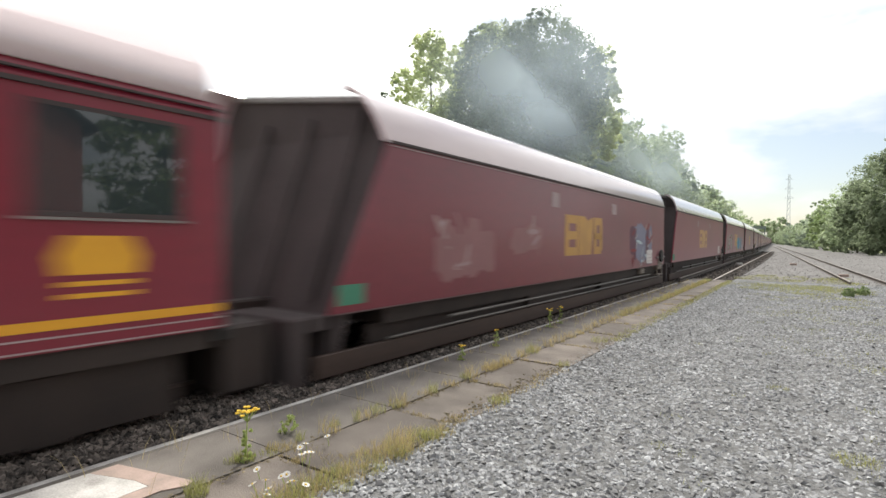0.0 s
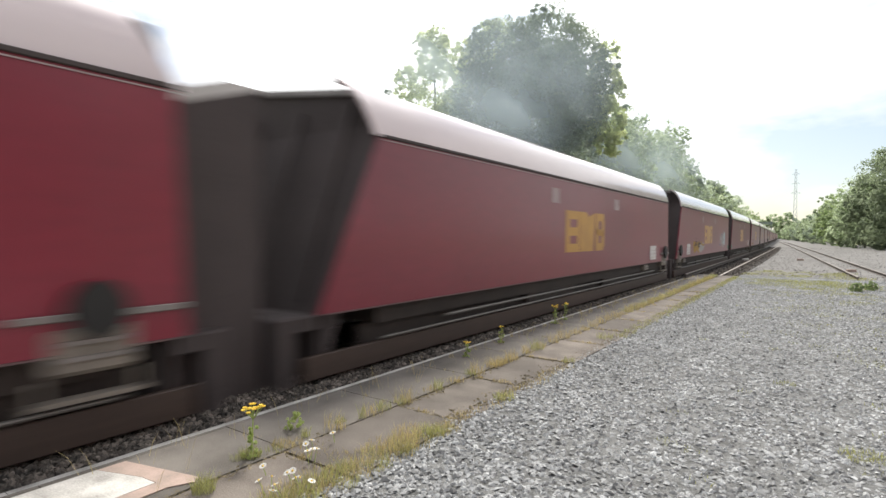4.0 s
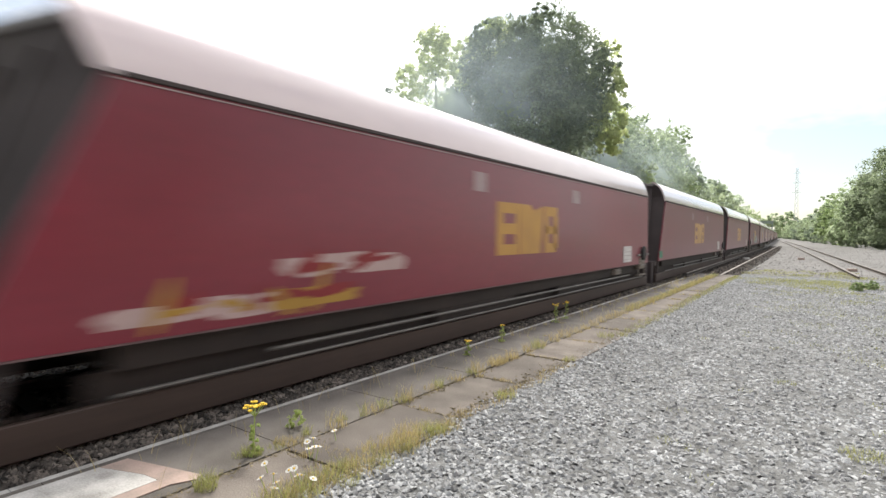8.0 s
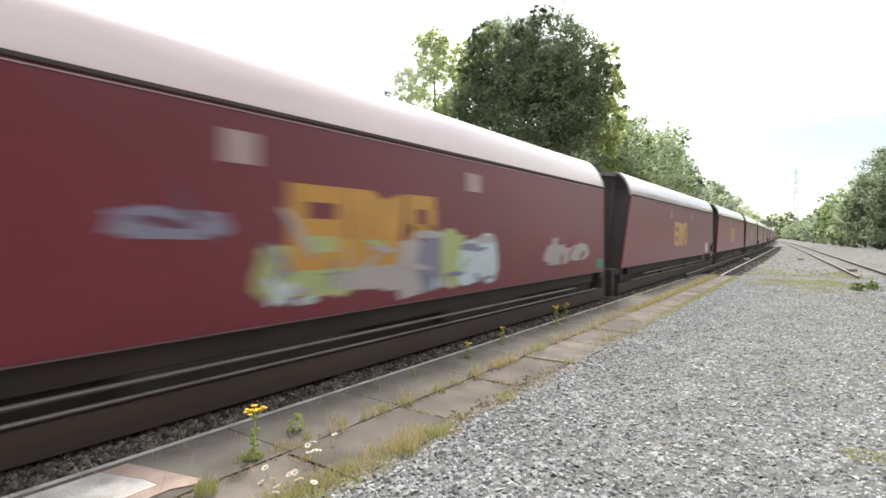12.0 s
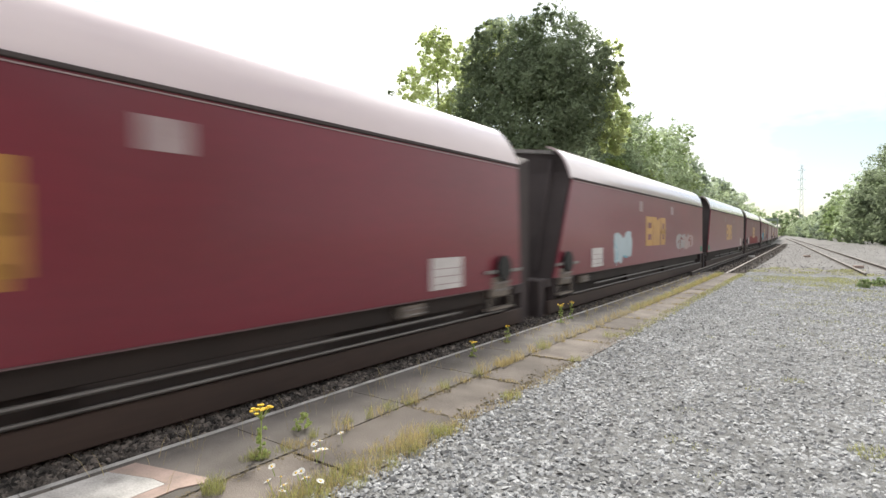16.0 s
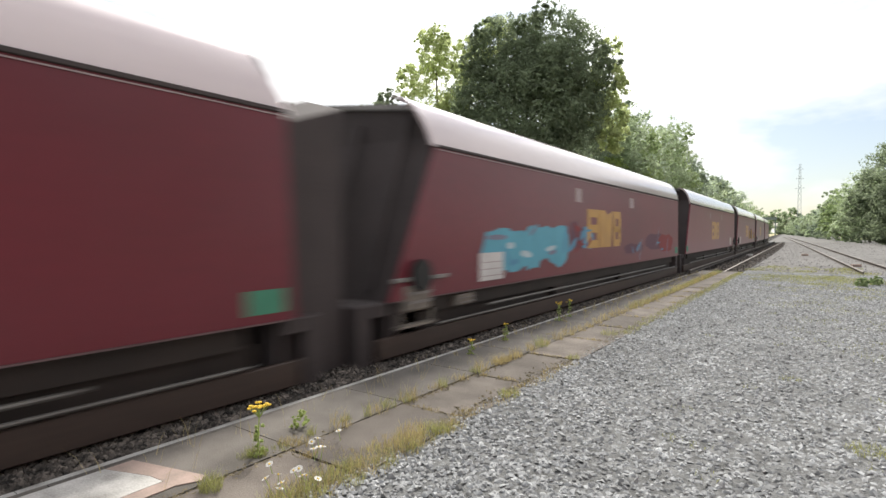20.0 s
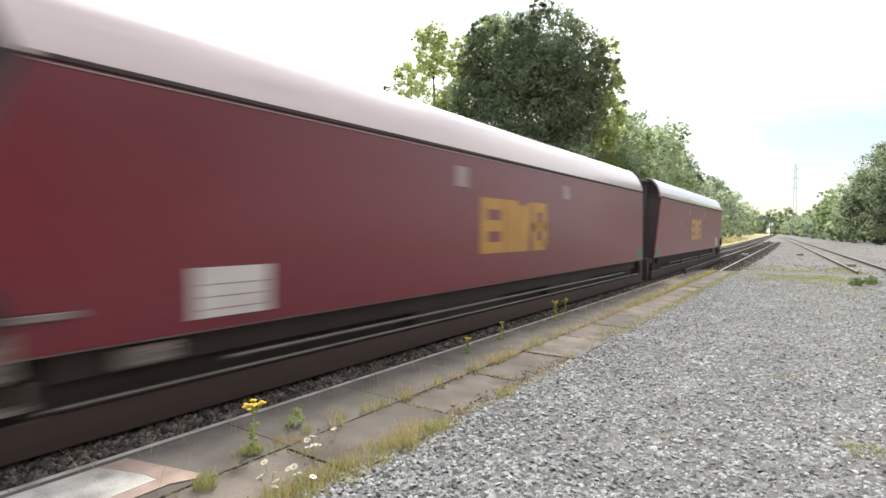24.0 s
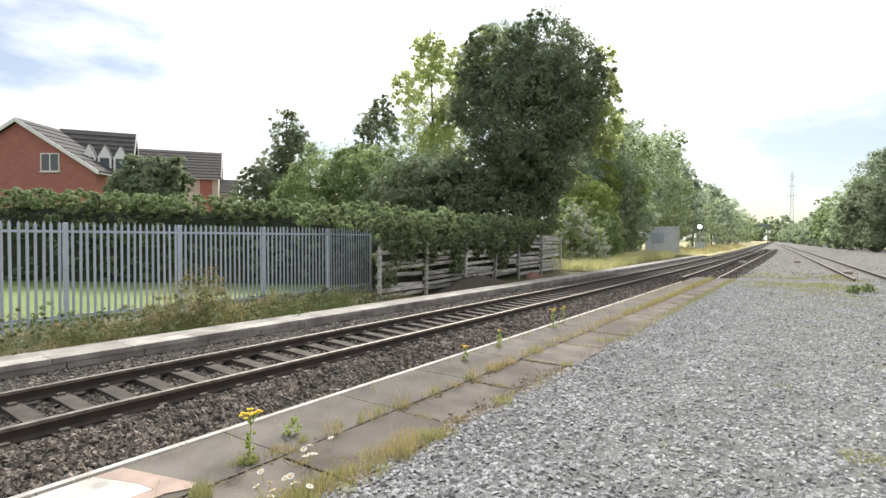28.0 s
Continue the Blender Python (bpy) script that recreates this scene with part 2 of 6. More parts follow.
M["tile"] = material("tile", (0.066, 0.060, 0.060), (0.034, 0.031, 0.032), 0.85, scale=2, fine=30, bump=0.2, spread=0.6)
M["upvc"] = material("upvc", (0.80, 0.80, 0.80), (0.68, 0.68, 0.68), 0.4, scale=4, fine=40)
M["render_wall"] = material("render_wall", (0.62, 0.56, 0.48), (0.5, 0.45, 0.39), 0.9, scale=3, fine=40)
M["galv"] = material("galv", (0.50, 0.56, 0.66), (0.36, 0.41, 0.49), 0.5, metal=0.15, scale=4, fine=50, spread=0.8, vary=0.08)
M["cabinet_grey"] = material("cabinet_grey", (0.62, 0.66, 0.71), (0.50, 0.54, 0.58), 0.6, scale=2, fine=30)
M["timber"] = material("timber", (0.62, 0.61, 0.58), (0.20, 0.19, 0.17), 0.95, scale=4, fine=40, bump=0.4, spread=0.45, vary=0.3, stretch=(1, 0.35, 3))
M["lawn"] = material("lawn", (0.19, 0.245, 0.085), (0.14, 0.18, 0.06), 0.95, scale=0.8, fine=20, bump=0.5, distance=0.05)
M["field"] = material("field", (0.17, 0.19, 0.06), (0.10, 0.12, 0.045), 0.95, scale=0.12, fine=6, bump=0.6, spread=0.8, distance=0.08)
M["verge"] = material("verge", (0.46, 0.40, 0.23), (0.30, 0.28, 0.14), 0.95, scale=0.6, fine=14, bump=0.8, spread=0.8, distance=0.06)
# belt and haze leaves: distance haze is put into their paler, greyer tone
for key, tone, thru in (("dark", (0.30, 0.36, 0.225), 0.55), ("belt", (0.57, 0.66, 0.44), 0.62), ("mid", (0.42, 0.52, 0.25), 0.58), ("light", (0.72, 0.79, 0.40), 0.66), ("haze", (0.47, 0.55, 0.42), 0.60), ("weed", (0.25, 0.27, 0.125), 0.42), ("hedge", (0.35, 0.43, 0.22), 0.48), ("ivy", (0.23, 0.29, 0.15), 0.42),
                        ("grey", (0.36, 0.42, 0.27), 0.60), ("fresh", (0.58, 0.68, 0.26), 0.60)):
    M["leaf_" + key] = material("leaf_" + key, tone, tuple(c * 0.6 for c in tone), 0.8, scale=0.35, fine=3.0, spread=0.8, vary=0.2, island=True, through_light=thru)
M["dry_leaf"] = material("dry_leaf", (0.44, 0.36, 0.20), (0.26, 0.20, 0.10), 0.85, scale=0.5, fine=4, spread=0.8, vary=0.4, island=True, through_light=0.35)
M["leaf_pale"] = material("leaf_pale", (0.62, 0.62, 0.54), (0.44, 0.44, 0.38), 0.6, scale=0.5, fine=4, spread=0.8, vary=0.3, island=True, through_light=0.4)
# filling of the hedges; shade between the leaves is in its dark colour
M["hedge_shade_fill"] = material("hedge_shade_fill", (0.07, 0.08, 0.05), (0.022, 0.026, 0.018), 0.95, scale=5, fine=25, bump=1.0, spread=0.6, distance=0.1)
M["bark"] = material("bark", (0.13, 0.10, 0.075), (0.06, 0.048, 0.038), 0.95, scale=4, fine=40, bump=0.5)
M["grass"] = material("grass", (0.43, 0.43, 0.165), (0.29, 0.30, 0.11), 0.7, scale=3, fine=20, vary=0.4, island=True, through_light=0.35)
M["bank_grass"] = material("bank_grass", (0.74, 0.72, 0.40), (0.50, 0.50, 0.24), 0.75, scale=0.5, fine=9, vary=0.4, island=True, through_light=0.48)
M["verge_dark"] = material("verge_dark", (0.16, 0.15, 0.065), (0.075, 0.066, 0.038), 0.95, scale=1.0, fine=14, bump=0.8, spread=0.7, distance=0.06)
M["weed_grass"] = material("weed_grass", (0.17, 0.20, 0.066), (0.095, 0.112, 0.04), 0.75, scale=3, fine=20, vary=0.5, island=True, through_light=0.3)
M["straw"] = material("straw", (0.55, 0.45, 0.22), (0.40, 0.33, 0.15), 0.8, scale=3, fine=20, vary=0.4, island=True, through_light=0.3)
M["petal_yellow"] = material("petal_yellow", (0.86, 0.60, 0.04), (0.66, 0.42, 0.03), 0.6, scale=9, fine=60)
M["petal_white"] = material("petal_white", (0.72, 0.72, 0.70), (0.55, 0.55, 0.53), 0.6, scale=9, fine=60)
# steel of the far mast, paled in its colour for the haze before it
M["steel_hazed"] = material("steel_hazed", (0.62, 0.66, 0.72), None, 0.6, scale=2, fine=20)


def glow(name, tone, power):
    m = bpy.data.materials.new(name)
    m.use_nodes = True
    b = m.node_tree.nodes["Principled BSDF"]
    b.inputs["Emission Color"].default_value, b.inputs["Emission Strength"].default_value = (*tone, 1), power
    return m


def glassy(name, tone):
    m = bpy.data.materials.new(name)
    m.use_nodes = True
    b = m.node_tree.nodes["Principled BSDF"]
    b.inputs["Base Color"].default_value, b.inputs["Roughness"].default_value = (*tone, 1), 0.03
    b.inputs["Specular IOR Level"].default_value = 0.8
    return m


M["lamp_glow"] = glow("lamp_glow", (1.0, 0.95, 0.85), 60)
M["red_glow"] = glow("red_glow", (1.0, 0.15, 0.05), 2.0)
M["window_glass"] = glassy("window_glass", (0.03, 0.04, 0.045))

# ---- building helpers ----
BEND, BEND_END = 0.000456, 103.0     # curvature of the line to the left, and where it runs straight again


def bend(s):
    e = max(s - BEND_END, 0.0)
    return -0.5 * BEND * (s * s - e * e)


def heading(s):
    return -BEND * min(s, BEND_END)


def part(name, bm, mat, parent=None, label="", smooth=False):
    me = bpy.data.meshes.new(name)
    if smooth:
        for f in bm.faces:
            f.smooth = True
    bm.to_mesh(me)
    bm.free()
    me.materials.append(M[mat])
    ob = new(name, me)
    ob.parent = parent
    return tagged(ob, label)


def raw(name, verts, faces, mat, parent=None, label="", kind=""):
    me = bpy.data.meshes.new(name)
    me.from_pydata([tuple(map(float, v)) for v in verts] if not isinstance(verts, np.ndarray) else verts.tolist(), [], faces.tolist() if isinstance(faces, np.ndarray) else faces)
    me.materials.append(M[mat])
    ob = new(name, me)
    ob.parent = parent
    return tagged(ob, label, kind=kind)


def box(bm, x0, x1, y0, y1, z0, z1, bev=0.0):
    g = bmesh.ops.create_cube(bm, size=1, matrix=Matrix.Translation(((x0 + x1) / 2, (y0 + y1) / 2, (z0 + z1) / 2)) @ Matrix.Diagonal((x1 - x0, y1 - y0, z1 - z0, 1)))
    if bev:
        es = list({e for v in g["verts"] for e in v.link_edges})
        bmesh.ops.bevel(bm, geom=es, offset=bev, segments=1, affect="EDGES")
    return bm


def boxes(*rows, bev=0.0):
    bm = bmesh.new()
    for r in rows:
        box(bm, *r, bev=bev)
    return bm


def rod(bm, a, b, r, r2=None, seg=10):
    a, b = Vector(a), Vector(b)
    d = b - a
    m = Matrix.Translation((a + b) / 2) @ d.to_track_quat("Z", "Y").to_matrix().to_4x4()
    bmesh.ops.create_cone(bm, cap_ends=True, segments=seg, radius1=r, radius2=r if r2 is None else r2, depth=d.length, matrix=m)
    return bm


def prism(outline, y0, y1):
    """An outline in x and z, drawn out along y."""
    bm = bmesh.new()
    a = [bm.verts.new((x, y0, z)) for x, z in outline]
    b = [bm.verts.new((x, y1, z)) for x, z in outline]
    n = len(outline)
    for i in range(n):
        bm.faces.new((a[i], a[(i + 1) % n], b[(i + 1) % n], b[i]))
    bm.faces.new(a[::-1])
    bm.faces.new(b)
    bmesh.ops.recalc_face_normals(bm, faces=bm.faces)
    return bm


def plate(outline, x, thick=0.003):
    """A flat shape in y and z, on the plane x."""
    bm = bmesh.new()
    a = [bm.verts.new((x, y, z)) for y, z in outline]
    f = bm.faces.new(a)
    r = bmesh.ops.extrude_face_region(bm, geom=[f])
    bmesh.ops.translate(bm, verts=[v for v in r["geom"] if isinstance(v, bmesh.types.BMVert)], vec=(thick, 0, 0))
    bmesh.ops.recalc_face_normals(bm, faces=bm.faces)
    return bm


def sweep(outline, stops, closed=True, shift=bend):
    """An outline in x and z, carried along the bend of the line."""
    bm = bmesh.new()
    rings = [[bm.verts.new((x + shift(s), s, z)) for x, z in outline] for s in stops]
    n = len(outline)
    for a, b in zip(rings, rings[1:]):
        for i in range(n if closed else n - 1):
            bm.faces.new((a[i], a[(i + 1) % n], b[(i + 1) % n], b[i]))
    if closed:
        bm.faces.new(rings[0][::-1])
        bm.faces.new(rings[-1])
    bmesh.ops.recalc_face_normals(bm, faces=bm.faces)
    return bm


def stops(a, b, step):
    n = max(1, round((b - a) / step))
    return [a + (b - a) * i / n for i in range(n + 1)]


def thing(name, label, category, at=(0, 0, 0), turn=0.0, group="", kind=""):
    ob = new(name)
    ob.matrix_basis = pose(*at, 0, 0, turn)
    return tagged(ob, label, category, group, kind)


OCTA_V = np.array([(1, 0, 0), (-1, 0, 0), (0, 1, 0), (0, -1, 0), (0, 0, 1), (0, 0, -1)], float)
OCTA_F = np.array([(0, 2, 4), (2, 1, 4), (1, 3, 4), (3, 0, 4), (2, 0, 5), (1, 2, 5), (3, 1, 5), (0, 3, 5)])


CHIP_V = np.array([(-1, -0.75, -0.5), (1, -0.75, -0.5), (1, 0.75, -0.5), (-1, 0.75, -0.5), (-0.4, 0.1, 0.62), (0.45, -0.1, 0.55)], float)
CHIP_F = ((0, 1, 5, 4), (2, 3, 4, 5), (1, 2, 5), (3, 0, 4))


def chips(name, places, sizes, mat, label, rng, rise=0.95, tilt=0.30):
    """Many angular flattish stones in one mesh."""
    n = len(places)
    v = CHIP_V[None] * rng.uniform(0.6, 1.1, (n, 6, 3))
    v *= sizes[:, None, None] * rng.uniform(0.75, 1.25, (n, 1, 3)) * np.array([1.1, 1.0, rise])
    a, b, c = rng.uniform(0, 6.283, n)[:, None], rng.normal(0, tilt, n)[:, None], rng.normal(0, tilt, n)[:, None]
    x, y, z = v[..., 0], v[..., 1], v[..., 2]
    y, z = y * np.cos(b) - z * np.sin(b), y * np.sin(b) + z * np.cos(b)
    x, z = x * np.cos(c) - z * np.sin(c), x * np.sin(c) + z * np.cos(c)
    x, y = x * np.cos(a) - y * np.sin(a), x * np.sin(a) + y * np.cos(a)
    v = np.stack([x, y, z], -1) + places[:, None]
    o = 6 * np.arange(n)[:, None]
    f = [row for c in CHIP_F for row in (np.array(c)[None] + o).tolist()]
    return raw(name, v.reshape(-1, 3), f, mat, None, label, "stuff")


def stones(name, places, sizes, mat, label, rng, parent=None):
    """Many small angular stones in one mesh."""
    n = len(places)
    v = OCTA_V[None] * rng.uniform(0.55, 1.25, (n, 6, 1)) + rng.normal(0, 0.16, (n, 6, 3))
    v *= sizes[:, None, None] * rng.uniform(0.7, 1.3, (n, 1, 3))
    a = rng.uniform(0, 6.283, n)
    b = rng.uniform(-0.7, 0.7, n)
    ca, sa, cb, sb = np.cos(a)[:, None], np.sin(a)[:, None], np.cos(b)[:, None], np.sin(b)[:, None]
    x, y, z = v[..., 0], v[..., 1], v[..., 2]
    y, z = y * cb - z * sb, y * sb + z * cb
    x, y = x * ca - y * sa, x * sa + y * ca
    v = np.stack([x, y, z], -1) + places[:, None]
    f = (OCTA_F[None] + 6 * np.arange(n)[:, None, None]).reshape(-1, 3)
    ob = raw(name, v.reshape(-1, 3), f, mat, parent, label, "stuff")
    return ob


def leaf_cloud(name, blobs, count, size, mat, rng, parent, label=""):
    """A crown of many small leaves, set in clumps over a few uneven masses."""
    blobs = np.array(blobs, float)
    vol = blobs[:, 3] * blobs[:, 4] * blobs[:, 5]
    clumps = max(24, count // 28)
    which = rng.choice(len(blobs), clumps, p=vol ** 0.7 / (vol ** 0.7).sum())
    d = rng.normal(size=(clumps, 3))
    d /= np.linalg.norm(d, axis=1)[:, None]
    r = np.clip(rng.normal(0.90, 0.15, clumps), 0.35, 1.20)
    cc = blobs[which, :3] + d * r[:, None] * blobs[which, 3:6]
    cr = blobs[which, 3:6].min(1) * rng.uniform(0.08, 0.30, clumps)
    pick = rng.integers(0, clumps, count)
    e = rng.normal(size=(count, 3))
    e /= np.linalg.norm(e, axis=1)[:, None]
    p = cc[pick] + e * (cr[pick] * rng.uniform(0.2, 1.0, count) ** 0.5)[:, None] * np.array([1, 1, 0.75])
    out = e * 0.75 + d[pick] * 0.45 + np.array([0, 0, 0.45]) + rng.normal(size=(count, 3)) * 0.42
    out /= np.linalg.norm(out, axis=1)[:, None] + 1e-9
    u = np.cross(out, rng.normal(size=(count, 3)))
    u /= np.linalg.norm(u, axis=1)[:, None] + 1e-9
    w = np.cross(out, u)
    s = size * rng.uniform(0.6, 1.4, count)[:, None]
    if size >= 0.095:            # leaves of far crowns
        corners = np.stack([p - u * s, p + w * s * 0.9, p + u * s], 1)
    else:
        corners = np.stack([p - u * s, p + w * s * 0.45, p + u * s, p - w * s * 0.45], 1)
    k = corners.shape[1]
    return raw(name, corners.reshape(-1, 3), np.arange(k * count).reshape(-1, k), mat, parent, label)


def woody(bm, base, top, r, rng, limbs, reach):
    """A tapered trunk with limbs."""
    base, top = Vector(base), Vector(top)
    mid = base.lerp(top, 0.5) + Vector((rng.normal() * 0.15, rng.normal() * 0.15, 0))
    rod(bm, base, mid, r, r * 0.7, 8)
    rod(bm, mid, top, r * 0.7, r * 0.2, 8)
    for i in range(limbs):
        t = 0.3 + 0.6 * i / max(1, limbs)
        p = base.lerp(top, t)
        a = rng.uniform(0, 6.28)
        q = p + Vector((math.cos(a) * reach, math.sin(a) * reach, reach * rng.uniform(0.4, 0.9)))
        rod(bm, p, q, r * 0.35 * (1.2 - t), r * 0.08, 6)


def blades(name, spots, mat, rng, parent=None, label="", kind="stuff"):
    """Grass: spots of x, y, z, radius, height, count."""
    vs, n = [], 0
    for x, y, z, rad, hgt, cnt in spots:
        a = rng.uniform(0, 6.283, cnt)
        d = rad * np.sqrt(rng.uniform(0, 1, cnt))
        bx, by = x + d * np.cos(a), y + d * np.sin(a)
        h = hgt * rng.uniform(0.4, 1.1, cnt)
        lean = rng.normal(0, 0.35, (cnt, 2)) * h[:, None]
        w = rng.uniform(0.0007, 0.0019, cnt) * (1 + 0.08 * abs(y))
        t = rng.uniform(0, 3.14, cnt)
        wx, wy = w * np.cos(t), w * np.sin(t)
        zz = np.full(cnt, z)
        vs.append(np.stack([np.stack([bx - wx, by - wy, zz], -1), np.stack([bx + wx, by + wy, zz], -1),
                            np.stack([bx + lean[:, 0] * 0.4 + wx * 0.7, by + lean[:, 1] * 0.4 + wy * 0.7, zz + h * 0.6], -1),
                            np.stack([bx + lean[:, 0] * 0.4 - wx * 0.7, by + lean[:, 1] * 0.4 - wy * 0.7, zz + h * 0.6], -1),
                            np.stack([bx + lean[:, 0], by + lean[:, 1], zz + h], -1)], 1))
    v = np.concatenate(vs)
    n = len(v)
    o = 5 * np.arange(n)
    quads = np.stack([o, o + 1, o + 2, o + 3], -1).tolist()
    tris = np.stack([o + 3, o + 2, o + 4], -1).tolist()
    return raw(name, v.reshape(-1, 3), quads + tris, mat, parent, label, kind)

# ---- large structure ----
rng = np.random.default_rng(7)
NEAR_RAIL, FAR_RAIL = -6.22, -7.67      # centres of the rail heads at the camera
LINE = (NEAR_RAIL + FAR_RAIL) / 2
EDGE = -4.19                            # edge of the near platform
FAR_EDGE = -9.25
RAIL_Z = -0.12                          # top of the rails, under the platform's level

bm = bmesh.new()
bmesh.ops.create_grid(bm, x_segments=40, y_segments=40, size=2600)
for v in bm.verts:
    v.co.z = -0.66
tagged(part("ground", bm, "field"), "rough green and brown land reaching the horizon", "ground", kind="structure")

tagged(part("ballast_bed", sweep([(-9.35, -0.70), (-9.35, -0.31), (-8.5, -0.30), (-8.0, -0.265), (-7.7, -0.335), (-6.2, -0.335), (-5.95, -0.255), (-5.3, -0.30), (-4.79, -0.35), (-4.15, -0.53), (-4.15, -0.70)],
       stops(-40, 120, 4) + stops(130, 900, 20)), "ballast"), "crushed stone bed under the track, near-black for the shade between its stones", "ballast", kind="structure")
tagged(part("gravel_yard", sweep([(-2.62, -0.62), (-2.62, -0.035), (-1.2, -0.03), (0.5, -0.03), (3.0, -0.035), (9.0, -0.05), (16.0, -0.08), (16.0, -0.62)],
       stops(-30, 27, 3)), "gravel"), "flat yard of loose grey crushed stone", "gravel", kind="structure")
tagged(part("yard_dirt", sweep([(-2.62, -0.62), (-2.62, -0.06), (0.5, -0.055), (4.0, -0.05), (9.0, -0.05), (16.0, -0.08), (16.0, -0.62)],
       stops(27.01, 110, 4)), "dirt_stone"), "brown grey dirty stone between the sidings", "gravel", kind="structure")
tagged(part("yard_track_bed", sweep([(-5.4, -0.62), (-5.4, -0.14), (-3.0, -0.10), (6.0, -0.10), (12.0, -0.14), (12.0, -0.62)],
       stops(110.02, 900, 15)), "dirt_stone"), "grey brown stone between the distant tracks", "gravel", kind="structure")
tagged(part("cess_bed", sweep([(-4.13, -0.62), (-4.13, -0.13), (-2.64, -0.07), (-2.64, -0.62)], stops(25.6, 110, 5)), "ballast"), "dirty stone beyond the platform end", "ballast", kind="structure")
tagged(part("near_platform", sweep([(EDGE + 0.04, -0.60), (EDGE + 0.04, -0.042), (-2.63, -0.042), (-2.63, -0.60)], stops(-20, 25.5, 3)), "soil_crust"), "low disused platform of worn concrete", "platform", kind="structure")
tagged(part("far_platform", sweep([(-10.3, -0.64), (-10.3, -0.165), (FAR_EDGE - 0.06, -0.165), (FAR_EDGE - 0.06, -0.64)], stops(-20, 66, 3)), "concrete"), "low disused platform wall of pale concrete across the track", "platform", kind="structure")
tagged(part("far_verge", sweep([(-60.0, -0.60), (-60.0, 0.15), (-30.0, -0.1), (-15.2, -0.45), (-13.0, -0.52), (-11.4, -0.46), (-10.7, -0.24), (-10.31, -0.20), (-10.31, -0.62)], stops(-30, 120, 4)), "verge_dark"), "weedy bank behind the far platform", "verge", kind="structure")
tagged(part("lawn", sweep([(-44.0, -0.2), (-44.0, 0.15), (-30.0, 0.06), (-15.6, -0.36), (-15.6, -0.5)], stops(-22, 22, 4)), "lawn"), "mown bright green lawn behind the fence", "lawn", kind="structure")
tagged(part("far_verge_beyond", sweep([(-40.0, -0.61), (-40.0, 0.2), (-12.0, -0.1), (-8.72, -0.2), (-8.72, -0.61)], stops(66.1, 700, 12)), "verge"), "dry grass verge beside the line", "verge", kind="structure")

# track
RAIL_HEAD = [(-0.035, 0.0), (0.035, 0.0), (0.037, -0.035), (-0.037, -0.035)]
RAIL_WEB = [(-0.035, -0.0355), (0.035, -0.0355), (0.012, -0.05), (0.012, -0.115), (0.07, -0.14), (0.07, -0.152), (-0.07, -0.152), (-0.07, -0.14), (-0.012, -0.115), (-0.012, -0.05)]


def lay_rails(track, xs, run, shift=bend, lift=0.0):
    for x in xs:
        part("rail", sweep([(x + a, b + RAIL_Z + lift) for a, b in RAIL_WEB], run, shift=shift), "rail_rust", track)
        part("rail_head", sweep([(x + a, b + RAIL_Z + lift) for a, b in RAIL_HEAD], run, shift=shift), "rail_head", track, "polished steel running surface")


RUN = stops(-30, 120, 3) + stops(128, 900, 10)
main_track = thing("railway_track", "railway track with steel rails on concrete sleepers", "track", kind="structure")
lay_rails(main_track, (NEAR_RAIL, FAR_RAIL), RUN)


def sleeper_mesh():
    bm = bmesh.new()
    sec = [(-0.13, -0.23), (0.13, -0.23), (0.10, 0.0), (-0.10, 0.0)]
    st = [(-1.15, 0.0), (-0.68, 0.012), (-0.40, 0.0), (0.0, -0.028), (0.40, 0.0), (0.68, 0.012), (1.15, 0.0)]
    rings = [[bm.verts.new((x, y, z + dz if z > -0.1 else z)) for y, z in sec] for x, dz in st]
    for a, b in zip(rings, rings[1:]):
        for i in range(4):
            bm.faces.new((a[i], a[(i + 1) % 4], b[(i + 1) % 4], b[i]))
    bm.faces.new(rings[0][::-1])
    bm.faces.new(rings[-1])
    bmesh.ops.recalc_face_normals(bm, faces=bm.faces)
    me = bpy.data.meshes.new("sleeper")
    bm.to_mesh(me)
    bm.free()
    me.materials.append(M["sleeper"])
    return me


SLEEPER = sleeper_mesh()
bm = boxes((-0.13, -0.07, -0.05, 0.05, -0.150, -0.115), (0.07, 0.13, -0.05, 0.05, -0.150, -0.115), bev=0.008)
CLIP = bpy.data.meshes.new("rail_clip")
bm.to_mesh(CLIP)
bm.free()
CLIP.materials.append(M["clip"])
for i in range(230):
    s = 2.21 - 18 * 0.491 + 0.491 * i
    ob = new("sleeper", SLEEPER)
    ob.parent = main_track
    ob.matrix_basis = pose(LINE + bend(s), s, RAIL_Z - 0.150 + random.uniform(-0.004, 0.004), 0, 0, -math.degrees(heading(s)) + random.uniform(-0.6, 0.6))
    if s < 20:
        for x in (NEAR_RAIL, FAR_RAIL):
            c = new("rail_clip", CLIP)
            c.parent = main_track
            c.matrix_basis = pose(x + bend(s), s, RAIL_Z + 0.004)


# two sidings that join the line further on
def left_shift(s):
    return -0.028 * (s - 26) - 0.00002 * max(0, s - 60) ** 2


siding = thing("siding_track", "worn siding rails half buried in stone, joining the main line", "track", kind="structure")
lay_rails(siding, (-3.48, -4.85), stops(25.7, 120, 4), left_shift, 0.10)


def right_shift(s):
    return -0.062 * (s - 27) - 0.00004 * max(0, s - 60) ** 2


yard_siding = thing("yard_siding_track", "rusty siding rails set in the stone yard", "track", kind="structure")
